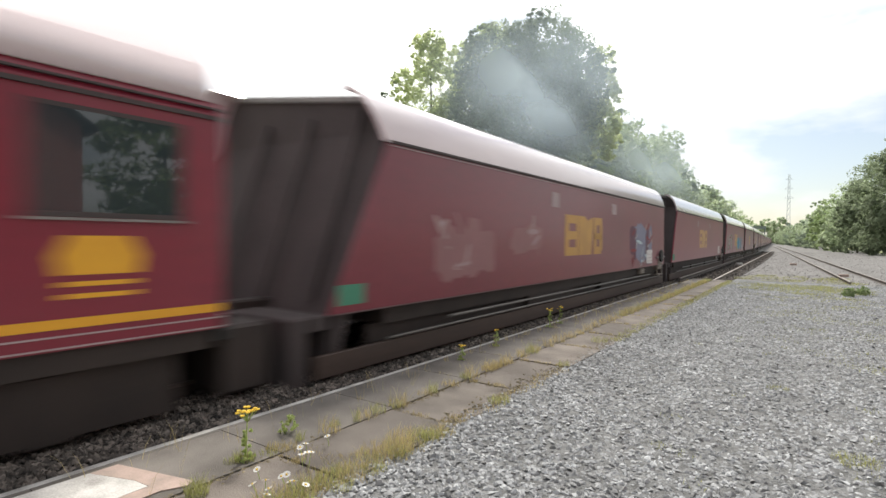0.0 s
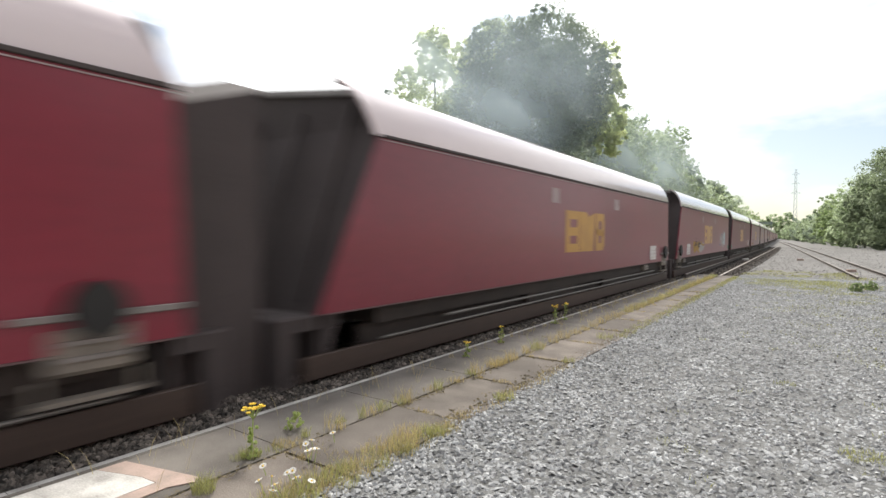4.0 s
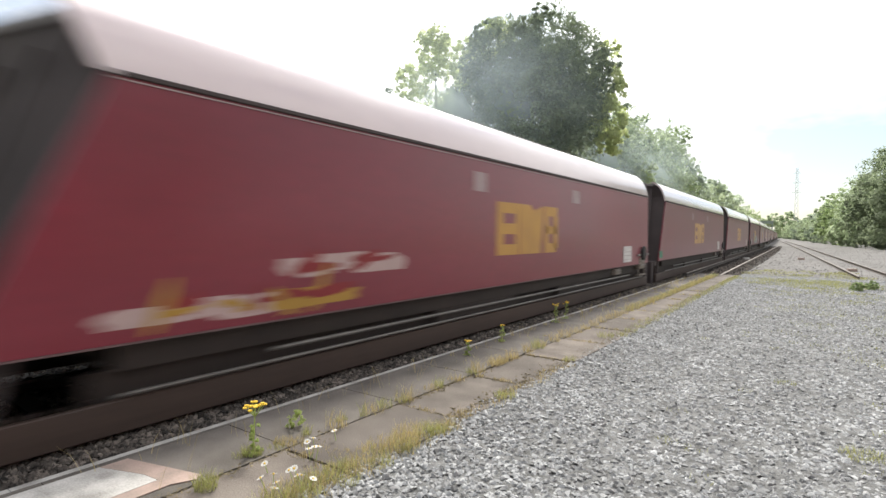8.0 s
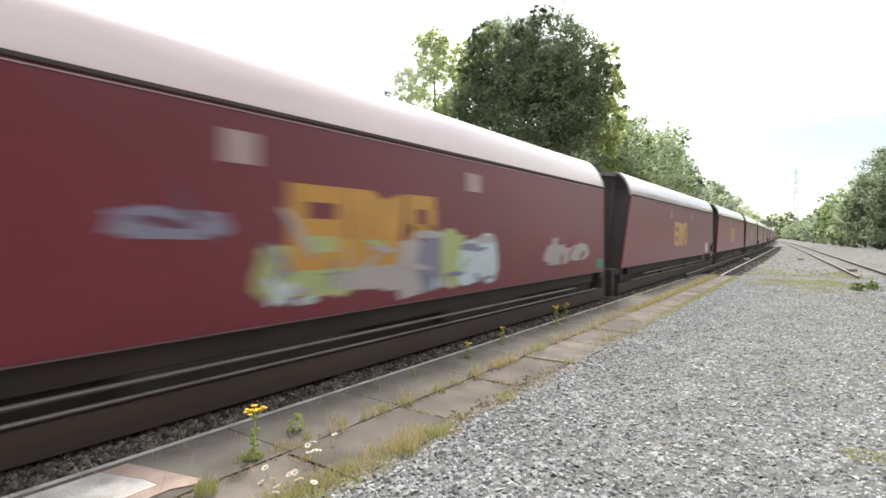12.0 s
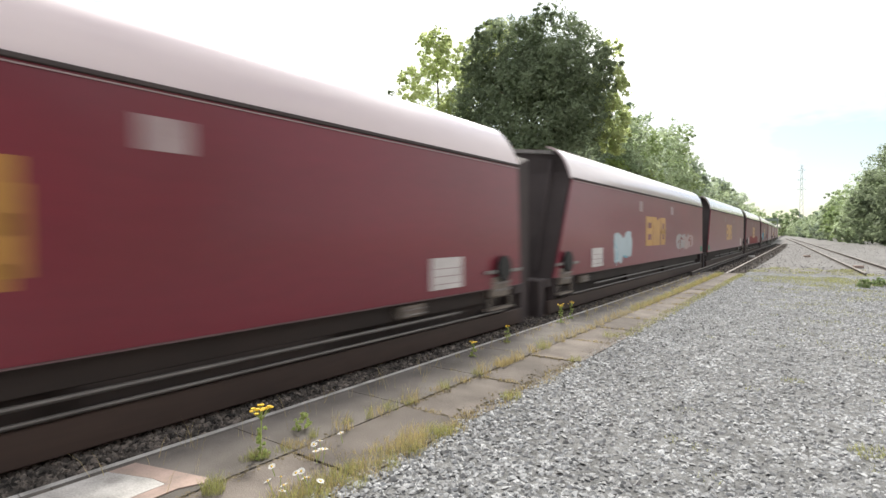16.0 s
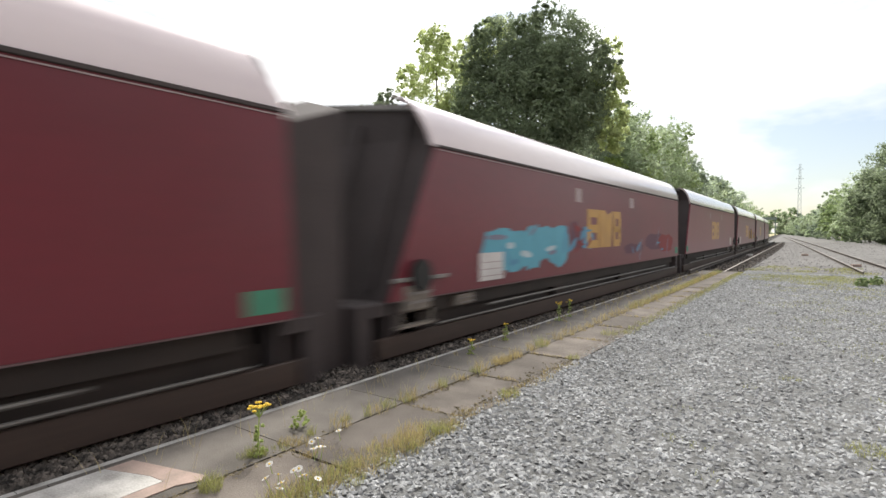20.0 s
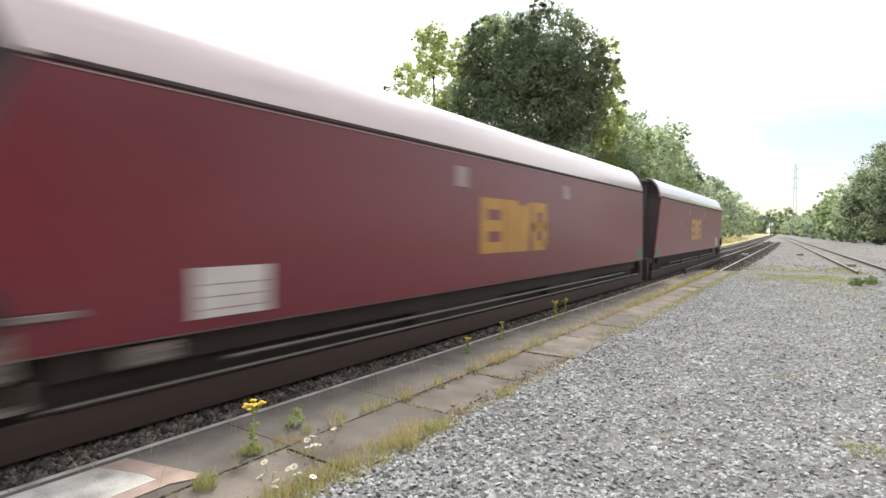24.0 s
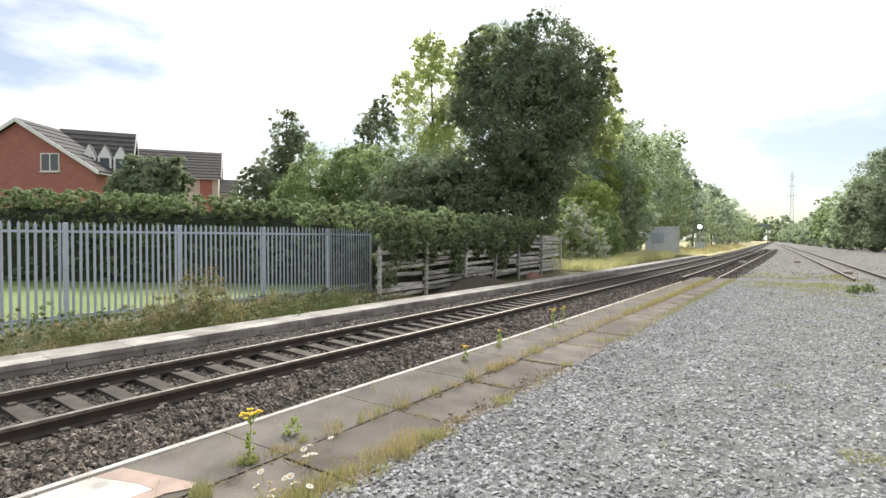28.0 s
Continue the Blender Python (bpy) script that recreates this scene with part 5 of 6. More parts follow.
    part("number_plate", plate(blk(e0 + 4.0, e0 + 4.5, 2.47, 2.80), x), "panel_grey", w, "pale square plate")
    return w


def panel_end(w, s):
    """Data panel and hand brake gear near one end of the camera side."""
    a = WL / 2
    c = s * (a - (2.62 if s > 0 else 2.24))
    pan = part("data_panel", plate([(c - 0.46, 0.74), (c + 0.46, 0.74), (c + 0.46, 1.27), (c - 0.46, 1.27)], HW + 0.018), "panel_white", w, "white data panel with dark text bars")
    for k in range(3):
        part("text_bar", plate([(c - 0.38, 0.82 + 0.13 * k), (c + 0.38, 0.82 + 0.13 * k), (c + 0.38, 0.835 + 0.13 * k), (c - 0.38, 0.835 + 0.13 * k)], HW + 0.022, 0.002), "panel_grey", pan)
    d = s * (a - (0.75 if s > 0 else -0.08))
    bm = bmesh.new()
    rod(bm, (HW + 0.05, d, 0.99), (HW + 0.11, d, 0.99), 0.25, 0.25, 20)
    rod(bm, (HW - 0.02, d, 0.99), (HW + 0.05, d, 0.99), 0.05, 0.05, 8)
    part("hand_wheel", bm, "black", w, "black hand brake wheel")
    for y0, y1 in ((d - 0.66, d - 0.24), (d + 0.24, d + 0.80)):
        part("grab_rail", boxes((HW + 0.02, HW + 0.05, y0, y1, 0.90, 0.965), bev=0.008), "buffer_steel", w, "pale steel grab rail")
    gear = part("brake_gear", boxes((HW - 0.25, HW + 0.03, d - 0.36, d + 0.34, 0.42, 0.84), bev=0.04), "gear_steel", w, "worn grey brake gear box")
    part("gear_rib", boxes((HW + 0.032, HW + 0.06, d - 0.30, d + 0.30, 0.55, 0.59), (HW + 0.032, HW + 0.06, d - 0.30, d + 0.30, 0.69, 0.73)), "buffer_steel", gear)
    part("end_step", boxes((HW - 0.10, HW + 0.05, d - 0.50, d + 0.42, 0.19, 0.23), (HW - 0.02, HW + 0.02, d - 0.46, d - 0.42, 0.232, 0.415), (HW - 0.02, HW + 0.02, d + 0.34, d + 0.38, 0.232, 0.415)), "gear_steel", w)
    e = c + 0.2
    part("release_box", boxes((HW - 0.30, HW - 0.02, e - 1.35, e - 0.80, 0.36, 0.56), bev=0.02), "gear_steel", w)
    part("release_bar", boxes((HW - 0.015, HW + 0.005, e - 1.32, e - 0.82, 0.40, 0.42), (HW - 0.015, HW + 0.005, e - 1.32, e - 0.82, 0.48, 0.50)), "buffer_steel", w)


def green_end(w, s):
    c = s * (WL / 2 - (0.32 if s > 0 else -0.36))
    part("green_plate", plate([(c - 0.26, 0.72), (c + 0.26, 0.72), (c + 0.26, 1.00), (c - 0.26, 1.00)], HW + 0.002), "panel_green", w, "green painted plate")


def spray(w, y0, y1, z0, z1, mats, seed, n=9, strokes=()):
    """Sprayed letters that nobody can read: rounded fills side by side, with loose strokes over them."""
    r = random.Random(seed)
    layer = 0
    step = (y1 - y0) / n
    for i in range(n):
        cy, cz = y0 + step * (i + 0.5), (z0 + z1) / 2 + r.uniform(-0.1, 0.1) * (z1 - z0)
        ry, rz = step * r.uniform(0.75, 1.15), (z1 - z0) * r.uniform(0.34, 0.52)
        pts = []
        for k in range(16):
            t = 6.283 * k / 16
            q = r.uniform(0.78, 1.05)
            c, d = math.cos(t), math.sin(t)
            pts.append((cy + ry * q * math.copysign(abs(c) ** 0.7, c), min(max(cz + rz * q * math.copysign(abs(d) ** 0.7, d), 0.66), 3.0)))
        part("graffiti", plate(pts, HW + 0.002 + 0.0005 * layer, 0.0008), "spray_" + mats[i * len(mats) // n], w, "sprayed graffiti shape")
        layer += 1
    tones = strokes or (mats[0], "dark")
    for i in range(n * 3):
        cy, cz = r.uniform(y0, y1), r.uniform(z0 + 0.1, z1 - 0.05)
        half, thick, tilt = r.uniform(0.12, 0.42), r.uniform(0.03, 0.075), r.choice((0.0, 0.1, -0.15, 0.5, 1.2, -0.9))
        c, d = math.cos(tilt), math.sin(tilt)
        pts = []
        for u, v in ((-1, -0.6), (-0.3, -1), (0.5, -0.9), (1, -0.3), (0.95, 0.5), (0.3, 1), (-0.5, 0.9), (-1, 0.4)):
            a, b = u * half, v * thick
            pts.append((cy + a * c - b * d, min(max(cz + a * d + b * c, 0.66), 3.0)))
        part("graffiti", plate(pts, HW + 0.002 + 0.0005 * layer, 0.0008), "spray_" + tones[i % len(tones)], w, "sprayed graffiti stroke")
        layer += 1


EMBLEM = -2.05
wagon = build_wagon()
wagons = [wagon] + [copy_thing(wagon, pose(0, 60 + 22 * i, 0)) for i in range(20)]
# what each wagon shows, from the engine to the tail: panel ends, green ends, sprayed shapes
PANELS = {0: (1,), 1: (1,), 2: (1,), 3: (1,), 4: (-1,), 5: (1,), 6: (1,), 7: (1,), 8: (1,), 9: (-1,), 10: (1,), 12: (1,), 13: (-1,), 14: (1,), 15: (-1,), 16: (-1,), 17: (1,), 18: (-1,), 19: (-1,), 20: (1,)}
GREENS = {0: (-1,), 1: (-1,), 2: (-1,), 4: (1,), 5: (-1,), 7: (-1,), 9: (1,), 11: (1,), 13: (1,), 14: (-1,), 15: (1,), 16: (1,), 17: (-1,), 18: (1,), 19: (1,), 20: (-1,)}
for i in (5, 9, 15, 16):            # wagons with older, duller paint
    for ob in wagons[i].children:
        if ob.name.startswith("side_sheet"):
            ob.material_slots[0].link = "OBJECT"
            ob.material_slots[0].material = M["maroon_dull"]
for i, w in enumerate(wagons):
    if i < 20:
        # added dark block that closes the view through the gap between wagons
        bm = prism([(-2.2, -0.3), (-2.2, 3.66), (-0.9, 3.66), (0.5, 3.64), (1.3, 3.40), (1.3, -0.3)], WL / 2 + 0.08, WL / 2 + 1.25)
        for v in bm.verts:           # lower against the wagon, higher at the tip
            if v.co.z > 3 and v.co.y < WL / 2 + 0.5:
                v.co.z -= 0.40
        part("end_gear", bm, "end_dark", w, "dark block added to close the gap behind the wagon end")
    for s in PANELS.get(i, ()):
        panel_end(w, s)
    for s in GREENS.get(i, ()):
        green_end(w, s)
spray(wagons[0], -7.7, -6.0, 0.9, 2.0, ("faint",), 1, 4, ("chalk", "faint", "faint"))
spray(wagons[0], -4.9, -3.7, 1.3, 2.0, ("faint",), 21, 2, ("faint", "chalk"))
spray(wagons[0], 4.3, 7.3, 0.75, 2.3, ("violet", "slate", "slate", "violet", "slate"), 2, 7, ("grey", "red", "ice", "chalk", "red", "slate"))
spray(wagons[2], -8.6, -3.9, 0.72, 2.25, ("chalk", "grey", "chalk", "grey", "chalk"), 3, 9, ("mint", "red", "grey", "pink", "chalk", "mint", "pink", "red", "chalk", "grey"))
spray(wagons[2], -8.4, -4.1, 0.80, 2.1, ("chalk",), 33, 5, ("red", "pink", "mint", "grey", "chalk", "red", "pink"))
spray(wagons[2], 0.2, 5.8, 0.72, 2.0, ("lime", "sky", "blue", "sky", "grey", "blue"), 4, 9, ("sky", "ochre", "grey", "blue"))
spray(wagons[4], -5.6, -2.5, 0.72, 1.4, ("ochre", "grey"), 5, 5, ("dark", "ochre"))
spray(wagons[4], 4.6, 7.2, 0.9, 1.9, ("chalk", "grey", "ice"), 6, 5, ("slate", "grey", "ice", "chalk"))
spray(wagons[5], 3.8, 6.6, 0.8, 1.3, ("grey", "pink"), 7, 5, ("red", "grey"))
spray(wagons[6], -9.0, -6.2, 0.70, 1.0, ("pink", "ochre"), 8, 5, ("ochre", "red"))
spray(wagons[6], -7.2, -5.2, 1.1, 1.4, ("pink",), 28, 3, ("red",))
spray(wagons[9], -2.35, 3.0, 0.70, 1.75, ("lime", "grey", "grey", "grey", "slate", "lime", "ice", "ice"), 9, 9, ("grey", "slate", "lime", "grey", "slate", "ice"))
spray(wagons[9], 5.6, 8.0, 0.9, 1.5, ("grey",), 10, 4, ("red", "grey"))
spray(wagons[13], -5.6, -4.0, 0.72, 1.75, ("ice",), 11, 3, ("ice", "sky", "ice"))
spray(wagons[13], 3.4, 6.6, 0.9, 1.7, ("grey", "pink"), 12, 4, ("red", "grey"))
part("fresh_paint", plate([(-5.7, 0.66), (5.4, 0.66), (5.0, 1.30), (2.0, 1.40), (-3.0, 1.36), (-5.5, 1.40)], HW + 0.0015, 0.0004), "spray_red", wagons[15], "patch of fresher red paint")
spray(wagons[9], -3.9, -3.0, 1.6, 1.95, ("slate",), 29, 2, ("slate", "violet"))
spray(wagons[16], -7.3, -3.6, 0.85, 1.9, ("sky", "sky", "sky"), 14, 5, ("sky", "blue", "ice", "slate", "sky"))
spray(wagons[16], -3.2, -1.8, 1.2, 1.9, ("violet", "blue"), 15, 3, ("red", "blue"))
spray(wagons[16], 1.8, 3.4, 0.95, 1.3, ("violet",), 25, 2, ("slate", "blue", "violet"))
spray(wagons[16], 4.6, 8.0, 0.85, 1.7, ("violet", "red"), 26, 2, ("slate", "blue", "violet", "slate"))
spray(wagons[18], 1.6, 5.4, 0.9, 2.0, ("ochre", "violet", "ochre"), 16, 6, ("ochre", "dark", "violet", "ochre", "red"))
spray(wagons[18], 6.2, 8.8, 0.9, 1.6, ("grey", "ochre"), 17, 4, ("red",))
spray(wagons[20], -6.2, -4.6, 1.9, 2.15, ("faint",), 18, 2, ("chalk", "faint", "chalk"))
part("small_plate", plate([(7.75, 0.86), (8.28, 0.86), (8.28, 1.16), (7.75, 1.16)], HW + 0.018), "panel_grey", wagons[20], "small pale plate")
part("tail_lamp", boxes((1.1, 1.27, WL / 2 + 0.02, WL / 2 + 0.14, 0.86, 1.08), bev=0.015), "red_glow", wagons[20], "red tail lamp")


def build_engine():
    e = thing("locomotive", "maroon diesel locomotive with a yellow waist stripe and grey roof", "locomotive")
    a = 9.6
    body = [(-HW, 0.66), (-HW, 2.92), (-1.64, 3.06), (1.64, 3.06), (HW, 2.92), (HW, 0.66)]
    part("body", prism(body, -a, a), "maroon", e)
    roof = [(-1.67, 3.065), (-1.66, 3.42), (-1.56, 3.76), (-1.32, 4.04), (-0.8, 4.22), (0, 4.28), (0.8, 4.22), (1.32, 4.04), (1.56, 3.76), (1.66, 3.42), (1.67, 3.065)]
    bm = prism(roof, -a + 0.3, a - 0.10)
    for v in bm.verts:               # the roof falls towards the ends
        v.co.y -= math.copysign(0.55 * max(0.0, v.co.z - 3.35), v.co.y)
    for f in bm.faces:
        f.smooth = len(f.verts) == 4
    part("roof", bm, "roof_paint_glare", e, "pale curved roof")
    part("roof_pod", prism([(-0.9, 4.10), (-0.6, 4.36), (0.6, 4.36), (0.9, 4.10)], -3, 3), "roof_paint_glare", e)
    for s in (1, -1):
        x0, x1 = sorted((s * (HW + 0.002), s * (HW + 0.008)))
        part("cant_rail", boxes((s * HW - 0.03, s * HW + 0.03, -a + 0.02, a - 0.02, 2.86, 2.90), (s * HW - 0.02, s * HW + 0.02, -a + 0.02, a - 0.02, 2.97, 2.99)), "end_dark", e, "dark rails under the roof edge")
        part("waist_stripe", boxes((x0, x1, -a + 0.02, a - 0.02, 0.845, 0.93)), "yellow_fresh", e, "yellow waist stripe")
        part("lower_line", boxes((x0, x1, -a + 0.02, a - 0.02, 0.775, 0.79), (x0, x1, -a + 0.02, a - 0.02, 0.675, 0.69)), "panel_grey", e)
        for c in (a - 1.1, -a + 1.1):
            win = new("cab_window")
            win.parent = e
            fr = boxes((x0, x1 + 0.02 * (s > 0), c - 0.66, c + 0.66, 1.80, 1.845), (x0, x1, c - 0.66, c + 0.66, 2.72, 2.76), (x0, x1, c - 0.66, c - 0.62, 1.845, 2.72), (x0, x1, c + 0.62, c + 0.66, 1.845, 2.72))
            part("window_frame", fr, "end_dark", win)
            part("window_sill", boxes((min(x0, x1 + s * 0.03), max(x1, x0 + s * 0.03), c - 0.70, c + 0.70, 1.77, 1.795)), "buffer_steel", win, "bright steel sill")
            part("pane", boxes((x0, x1 - 0.002, c - 0.62, c + 0.62, 1.845, 2.72)), "window_glass", win)
        c = a - 1.2
        em = plate([(c - 0.33, 1.30), (c + 0.33, 1.30), (c + 0.36, 1.46), (c + 0.26, 1.64), (c - 0.26, 1.64), (c - 0.36, 1.46)], s * (HW + 0.002), 0.003 * s)
        part("emblem", em, "yellow_fresh", e, "yellow plain emblem shape")
        for z in (1.20, 1.095):
            part("emblem_bar", boxes((x0, x1, c - 0.31, c + 0.31, z, z + 0.042)), "yellow_fresh", e, "yellow bar under the emblem")
        part("solebar", boxes((s * 1.58 - 0.06, s * 1.58 + 0.06, -a + 0.1, a - 0.1, 0.45, 0.65)), "frame_grime", e)
    part("fuel_tank", prism([(-1.55, 0.44), (-1.55, 0.0), (-1.3, -0.16), (1.3, -0.16), (1.55, 0.0), (1.55, 0.44)], -3.3, 3.3), "frame_grime", e)
    part("tail_gear", boxes((-1.4, 1.45, a + 0.16, a + 0.8, -0.18, 0.62), bev=0.04), "frame_grime", e)
    for s in (1, -1):
        part("end_bumper", boxes((-1.6, 1.6, s * a - 0.15 if s < 0 else s * a + 0.002, s * a - 0.002 if s < 0 else s * a + 0.15, 0.5, 0.79), bev=0.01), "black", e)
        for x in (-0.8, 0.8):
            bm = bmesh.new()
            rod(bm, (x, s * (a + 0.15), 0.66), (x, s * (a + 0.5), 0.66), 0.10)
            rod(bm, (x, s * (a + 0.5), 0.66), (x, s * (a + 0.55), 0.66), 0.20)
            part("buffer", bm, "black", e)
        win = part("windscreen", boxes((-0.9, 0.9, s * a + (0.004 if s > 0 else -0.02), s * a + (0.02 if s > 0 else -0.004), 1.95, 2.70)), "window_glass", e)
    for c in (-6.3, 6.3):
        bog = new("bogie")
        bog.parent = e
        bog.matrix_basis = pose(0, c, 0)
        for s in (1, -1):
            part("side_frame", prism([(s * 1.3, -0.16), (s * 1.3, 0.44), (s * 1.50, 0.44), (s * 1.50, -0.16)], -2.9, 2.9), "frame_grime", bog)
            for y in (-1.75, 0, 1.75):
                part("spring_box", boxes((s * 1.40 - 0.12, s * 1.40 + 0.12, y - 0.2, y + 0.2, -0.20, 0.43), bev=0.02), "frame_grime", bog)
        for y in (-1.75, 0, 1.75):
            bm = bmesh.new()
            for s in (1, -1):
                rod(bm, (s * 0.66, y, 0.36), (s * 0.79, y, 0.36), 0.48, None, 22)
            rod(bm, (-0.66, y, 0.36), (0.66, y, 0.36), 0.08, None, 8)
            part("wheelset", bm, "rail_rust", bog)
    return e


engine = build_engine()

# ---- weeds and flowers on the platform ----
tufts = [(-3.24, 1.93, -0.02, 0.075, 0.13, 210), (-3.47, 2.44, -0.02, 0.085, 0.08, 170), (-3.50, 2.36, -0.02, 0.06, 0.06, 60), (-3.42, 2.62, -0.02, 0.07, 0.05, 60), (-3.45, 2.95, -0.02, 0.05, 0.09, 60), (-3.46, 3.35, -0.02, 0.06, 0.07, 60),
         (-3.38, 3.55, -0.02, 0.035, 0.16, 30), (-3.40, 3.85, -0.02, 0.09, 0.12, 70), (-3.36, 4.1, -0.02, 0.08, 0.10, 50), (-3.36, 4.7, -0.02, 0.07, 0.14, 60), (-3.38, 5.4, -0.02, 0.08, 0.10, 60), (-2.61, 3.62, -0.03, 0.08, 0.12, 130),
         (-2.62, 4.84, -0.03, 0.11, 0.10, 150), (-2.70, 6.75, -0.03, 0.08, 0.10, 60), (-2.85, 8.7, -0.03, 0.14, 0.12, 90), (-3.36, 7.2, -0.02, 0.1, 0.2, 90)]
tagged(blades("grass_tufts", tufts, "grass", rng, None, "green grass tufts in the platform joints"), category="grass")
tufts_low = [(-2.68 + 0.10 * math.sin(2.3 * k), 1.9 + 0.11 * k, -0.03, 0.10, 0.09, 40 + 70 * (k % 3 == 0)) for k in range(18)]
tufts_low += [(-2.74 + 0.05 * math.sin(3.1 * k), 2.0 + 0.10 * k, -0.03, 0.08, 0.12, 40) for k in range(8)]
tagged(blades("low_grass", tufts_low, "grass", rng, None, "low green grass along the gravel edge"), category="grass")
dry = [(-2.76, 2.15, -0.03, 0.15, 0.12, 110), (-2.72, 2.45, -0.03, 0.13, 0.10, 90), (-2.68, 2.75, -0.03, 0.12, 0.13, 90), (-2.78, 3.05, -0.03, 0.10, 0.11, 60), (-2.66, 3.22, -0.03, 0.15, 0.16, 170), (-2.74, 3.42, -0.03, 0.12, 0.14, 110),
       (-2.60, 3.75, -0.03, 0.10, 0.10, 50), (-2.68, 4.15, -0.03, 0.10, 0.08, 40), (-3.44, 2.72, -0.02, 0.09, 0.06, 120), (-3.36, 2.80, -0.02, 0.09, 0.05, 90), (-3.18, 2.80, -0.02, 0.12, 0.03, 60), (-2.95, 2.84, -0.02, 0.10, 0.03, 40)]
dry += [(-2.72 + 0.12 * math.sin(2.1 * k), 2.0 + 0.11 * k, -0.03, 0.15, 0.06, 70) for k in range(17)]
dry += [(-2.62 + 0.05 * math.sin(5 * k), 2.1 + 0.19 * k, -0.03, 0.09, 0.06, 34) for k in range(24)]
dry += [(-3.36, 5.9 + 0.12 * k, -0.02, 0.08, 0.10, 60) for k in range(5)]
dry += [(-3.36 - 0.0003 * y * y, y, -0.02, 0.10, random.uniform(0.08, 0.20), 60) for y in np.linspace(3.2, 24, 46)]
dry += [(EDGE + 0.12 - 0.0003 * y * y, y, -0.02, 0.06, random.uniform(0.06, 0.14), 14) for y in np.linspace(6, 24, 30)]
for k in range(16):
    y = -2.79 + 1.36 * k
    if y > 1.5:
        dry += [(random.uniform(-3.3, -2.66) - 0.0003 * y * y, y, -0.024, 0.05, random.uniform(0.02, 0.06), 16) for j in range(7)]
        dry += [(random.uniform(-4.1, -3.45) - 0.0003 * y * y, y + 0.04, -0.02, 0.05, random.uniform(0.02, 0.05), 10) for j in range(3)]
tagged(blades("dry_grass", dry, "straw", rng, None, "dry straw-coloured grass along the paving"), category="grass")
yard = [(random.uniform(-1.9, 1.7), random.uniform(21.5, 24.5), -0.04, 0.4, 0.10, 70) for k in range(46)]
yard += [(0.30, 5.15, -0.035, 0.16, 0.07, 220), (1.35, 21.8, -0.035, 0.4, 0.12, 120), (-1.0, 4.6, -0.035, 0.1, 0.04, 60), (-0.3, 7.2, -0.035, 0.12, 0.05, 70), (0.7, 9.0, -0.035, 0.3, 0.05, 120)]
yard += [(random.uniform(-2.4, 1.8) + bend(y), y, -0.045, 0.45, 0.09, 110) for y in np.random.uniform(23.5, 31, 30)]
yard += [(x + random.uniform(-0.3, 0.3), y + random.uniform(-0.8, 0.8), -0.04, 0.3, 0.06, 30) for x, y in ((-2.2, 24.1), (-1.6, 23.8), (-0.9, 23.6), (-0.2, 23.4), (0.6, 23.1), (1.2, 23.0), (-0.03, 16.1), (0.5, 16.6), (-0.5, 15.1), (0.9, 19.9), (0.8, 12.2), (0.75, 13.0)) for k in range(3)]
yard += [(random.gauss(0.0, 0.8), random.gauss(20.5, 1.6), -0.035, 0.35, 0.07, 60) for k in range(26)]
yard += [(-2.66 - 0.0002 * y * y, y, -0.03, 0.14, 0.09, 60) for y in np.linspace(9, 25, 34)]
yard += [(-3.40 - 0.0003 * y * y, y, -0.02, 0.14, 0.13, 60) for y in np.linspace(12, 25, 28)]
yard += [(random.uniform(-1.6, 2.2), random.uniform(3.5, 20), -0.03, 0.10, 0.045, 14) for k in range(70)]
yard += [(random.uniform(-0.6, 1.4), random.uniform(9, 20), -0.035, 0.4, 0.05, 60) for k in range(22)]
stalks = [(EDGE + random.uniform(0.04, 0.5), y, -0.02, 0.10, random.uniform(0.16, 0.3), 4) for y in np.linspace(1.6, 22, 60)]
stalks += [(x, y, -0.02, 0.03, h, 3) for x, y, h in ((-3.98, 2.25, 0.26), (-3.80, 2.62, 0.22), (-3.60, 2.0, 0.24), (-3.48, 1.75, 0.20), (-4.05, 3.15, 0.20), (-3.98, 3.9, 0.24), (-4.02, 4.4, 0.26), (-4.08, 5.2, 0.22))]
tagged(blades("seed_stalks", stalks, "straw", rng, None, "thin seeding grass stalks along the platform edge"), category="grass")
tagged(blades("yard_grass", yard, "grass", rng, None, "patches of short green grass in the stone yard"), category="grass")
near_bank = [(random.uniform(-14.2, -10.4), random.uniform(-4, 13.2), -0.50, 0.35, random.uniform(0.3, 0.65), 90) for k in range(230)]
tagged(blades("bank_weed_grass", near_bank, "weed_grass", rng, None, "rank weedy grass in front of the palisade fence"), category="grass")
bank = []
bank += [(random.uniform(-14.0, -10.5) + bend(y) - 0.03 * y, y, -0.42, 0.5, random.uniform(0.55, 0.95), 90) for y in np.random.uniform(34, 68, 420)]
bank += [(random.uniform(-15, -10) + bend(y), y, -0.25, 0.9, random.uniform(0.5, 0.9), 90) for y in np.random.uniform(66, 130, 120)]
tagged(blades("bank_grass", bank, "bank_grass", rng, None, "rank green grass on the bank behind the far platform"), category="grass")
tall = [(-12.2, 7.3, -0.35, 0.5, 1.5, 260), (-12.6, 6.6, -0.35, 0.5, 1.1, 200), (-12.0, 7.9, -0.35, 0.4, 0.9, 160)]
tall += [(random.uniform(-14, -10.6), random.uniform(-4, 13), -0.42, 0.4, 0.5, 40) for k in range(22)]
tall += [(random.uniform(-16, -10) + bend(y), y, -0.25, 0.9, random.uniform(0.6, 1.0), 100) for y in np.random.uniform(70, 150, 90)]
tagged(blades("tall_dry_grass", tall, "straw", rng, None, "tall dry seeding grass"), category="grass")
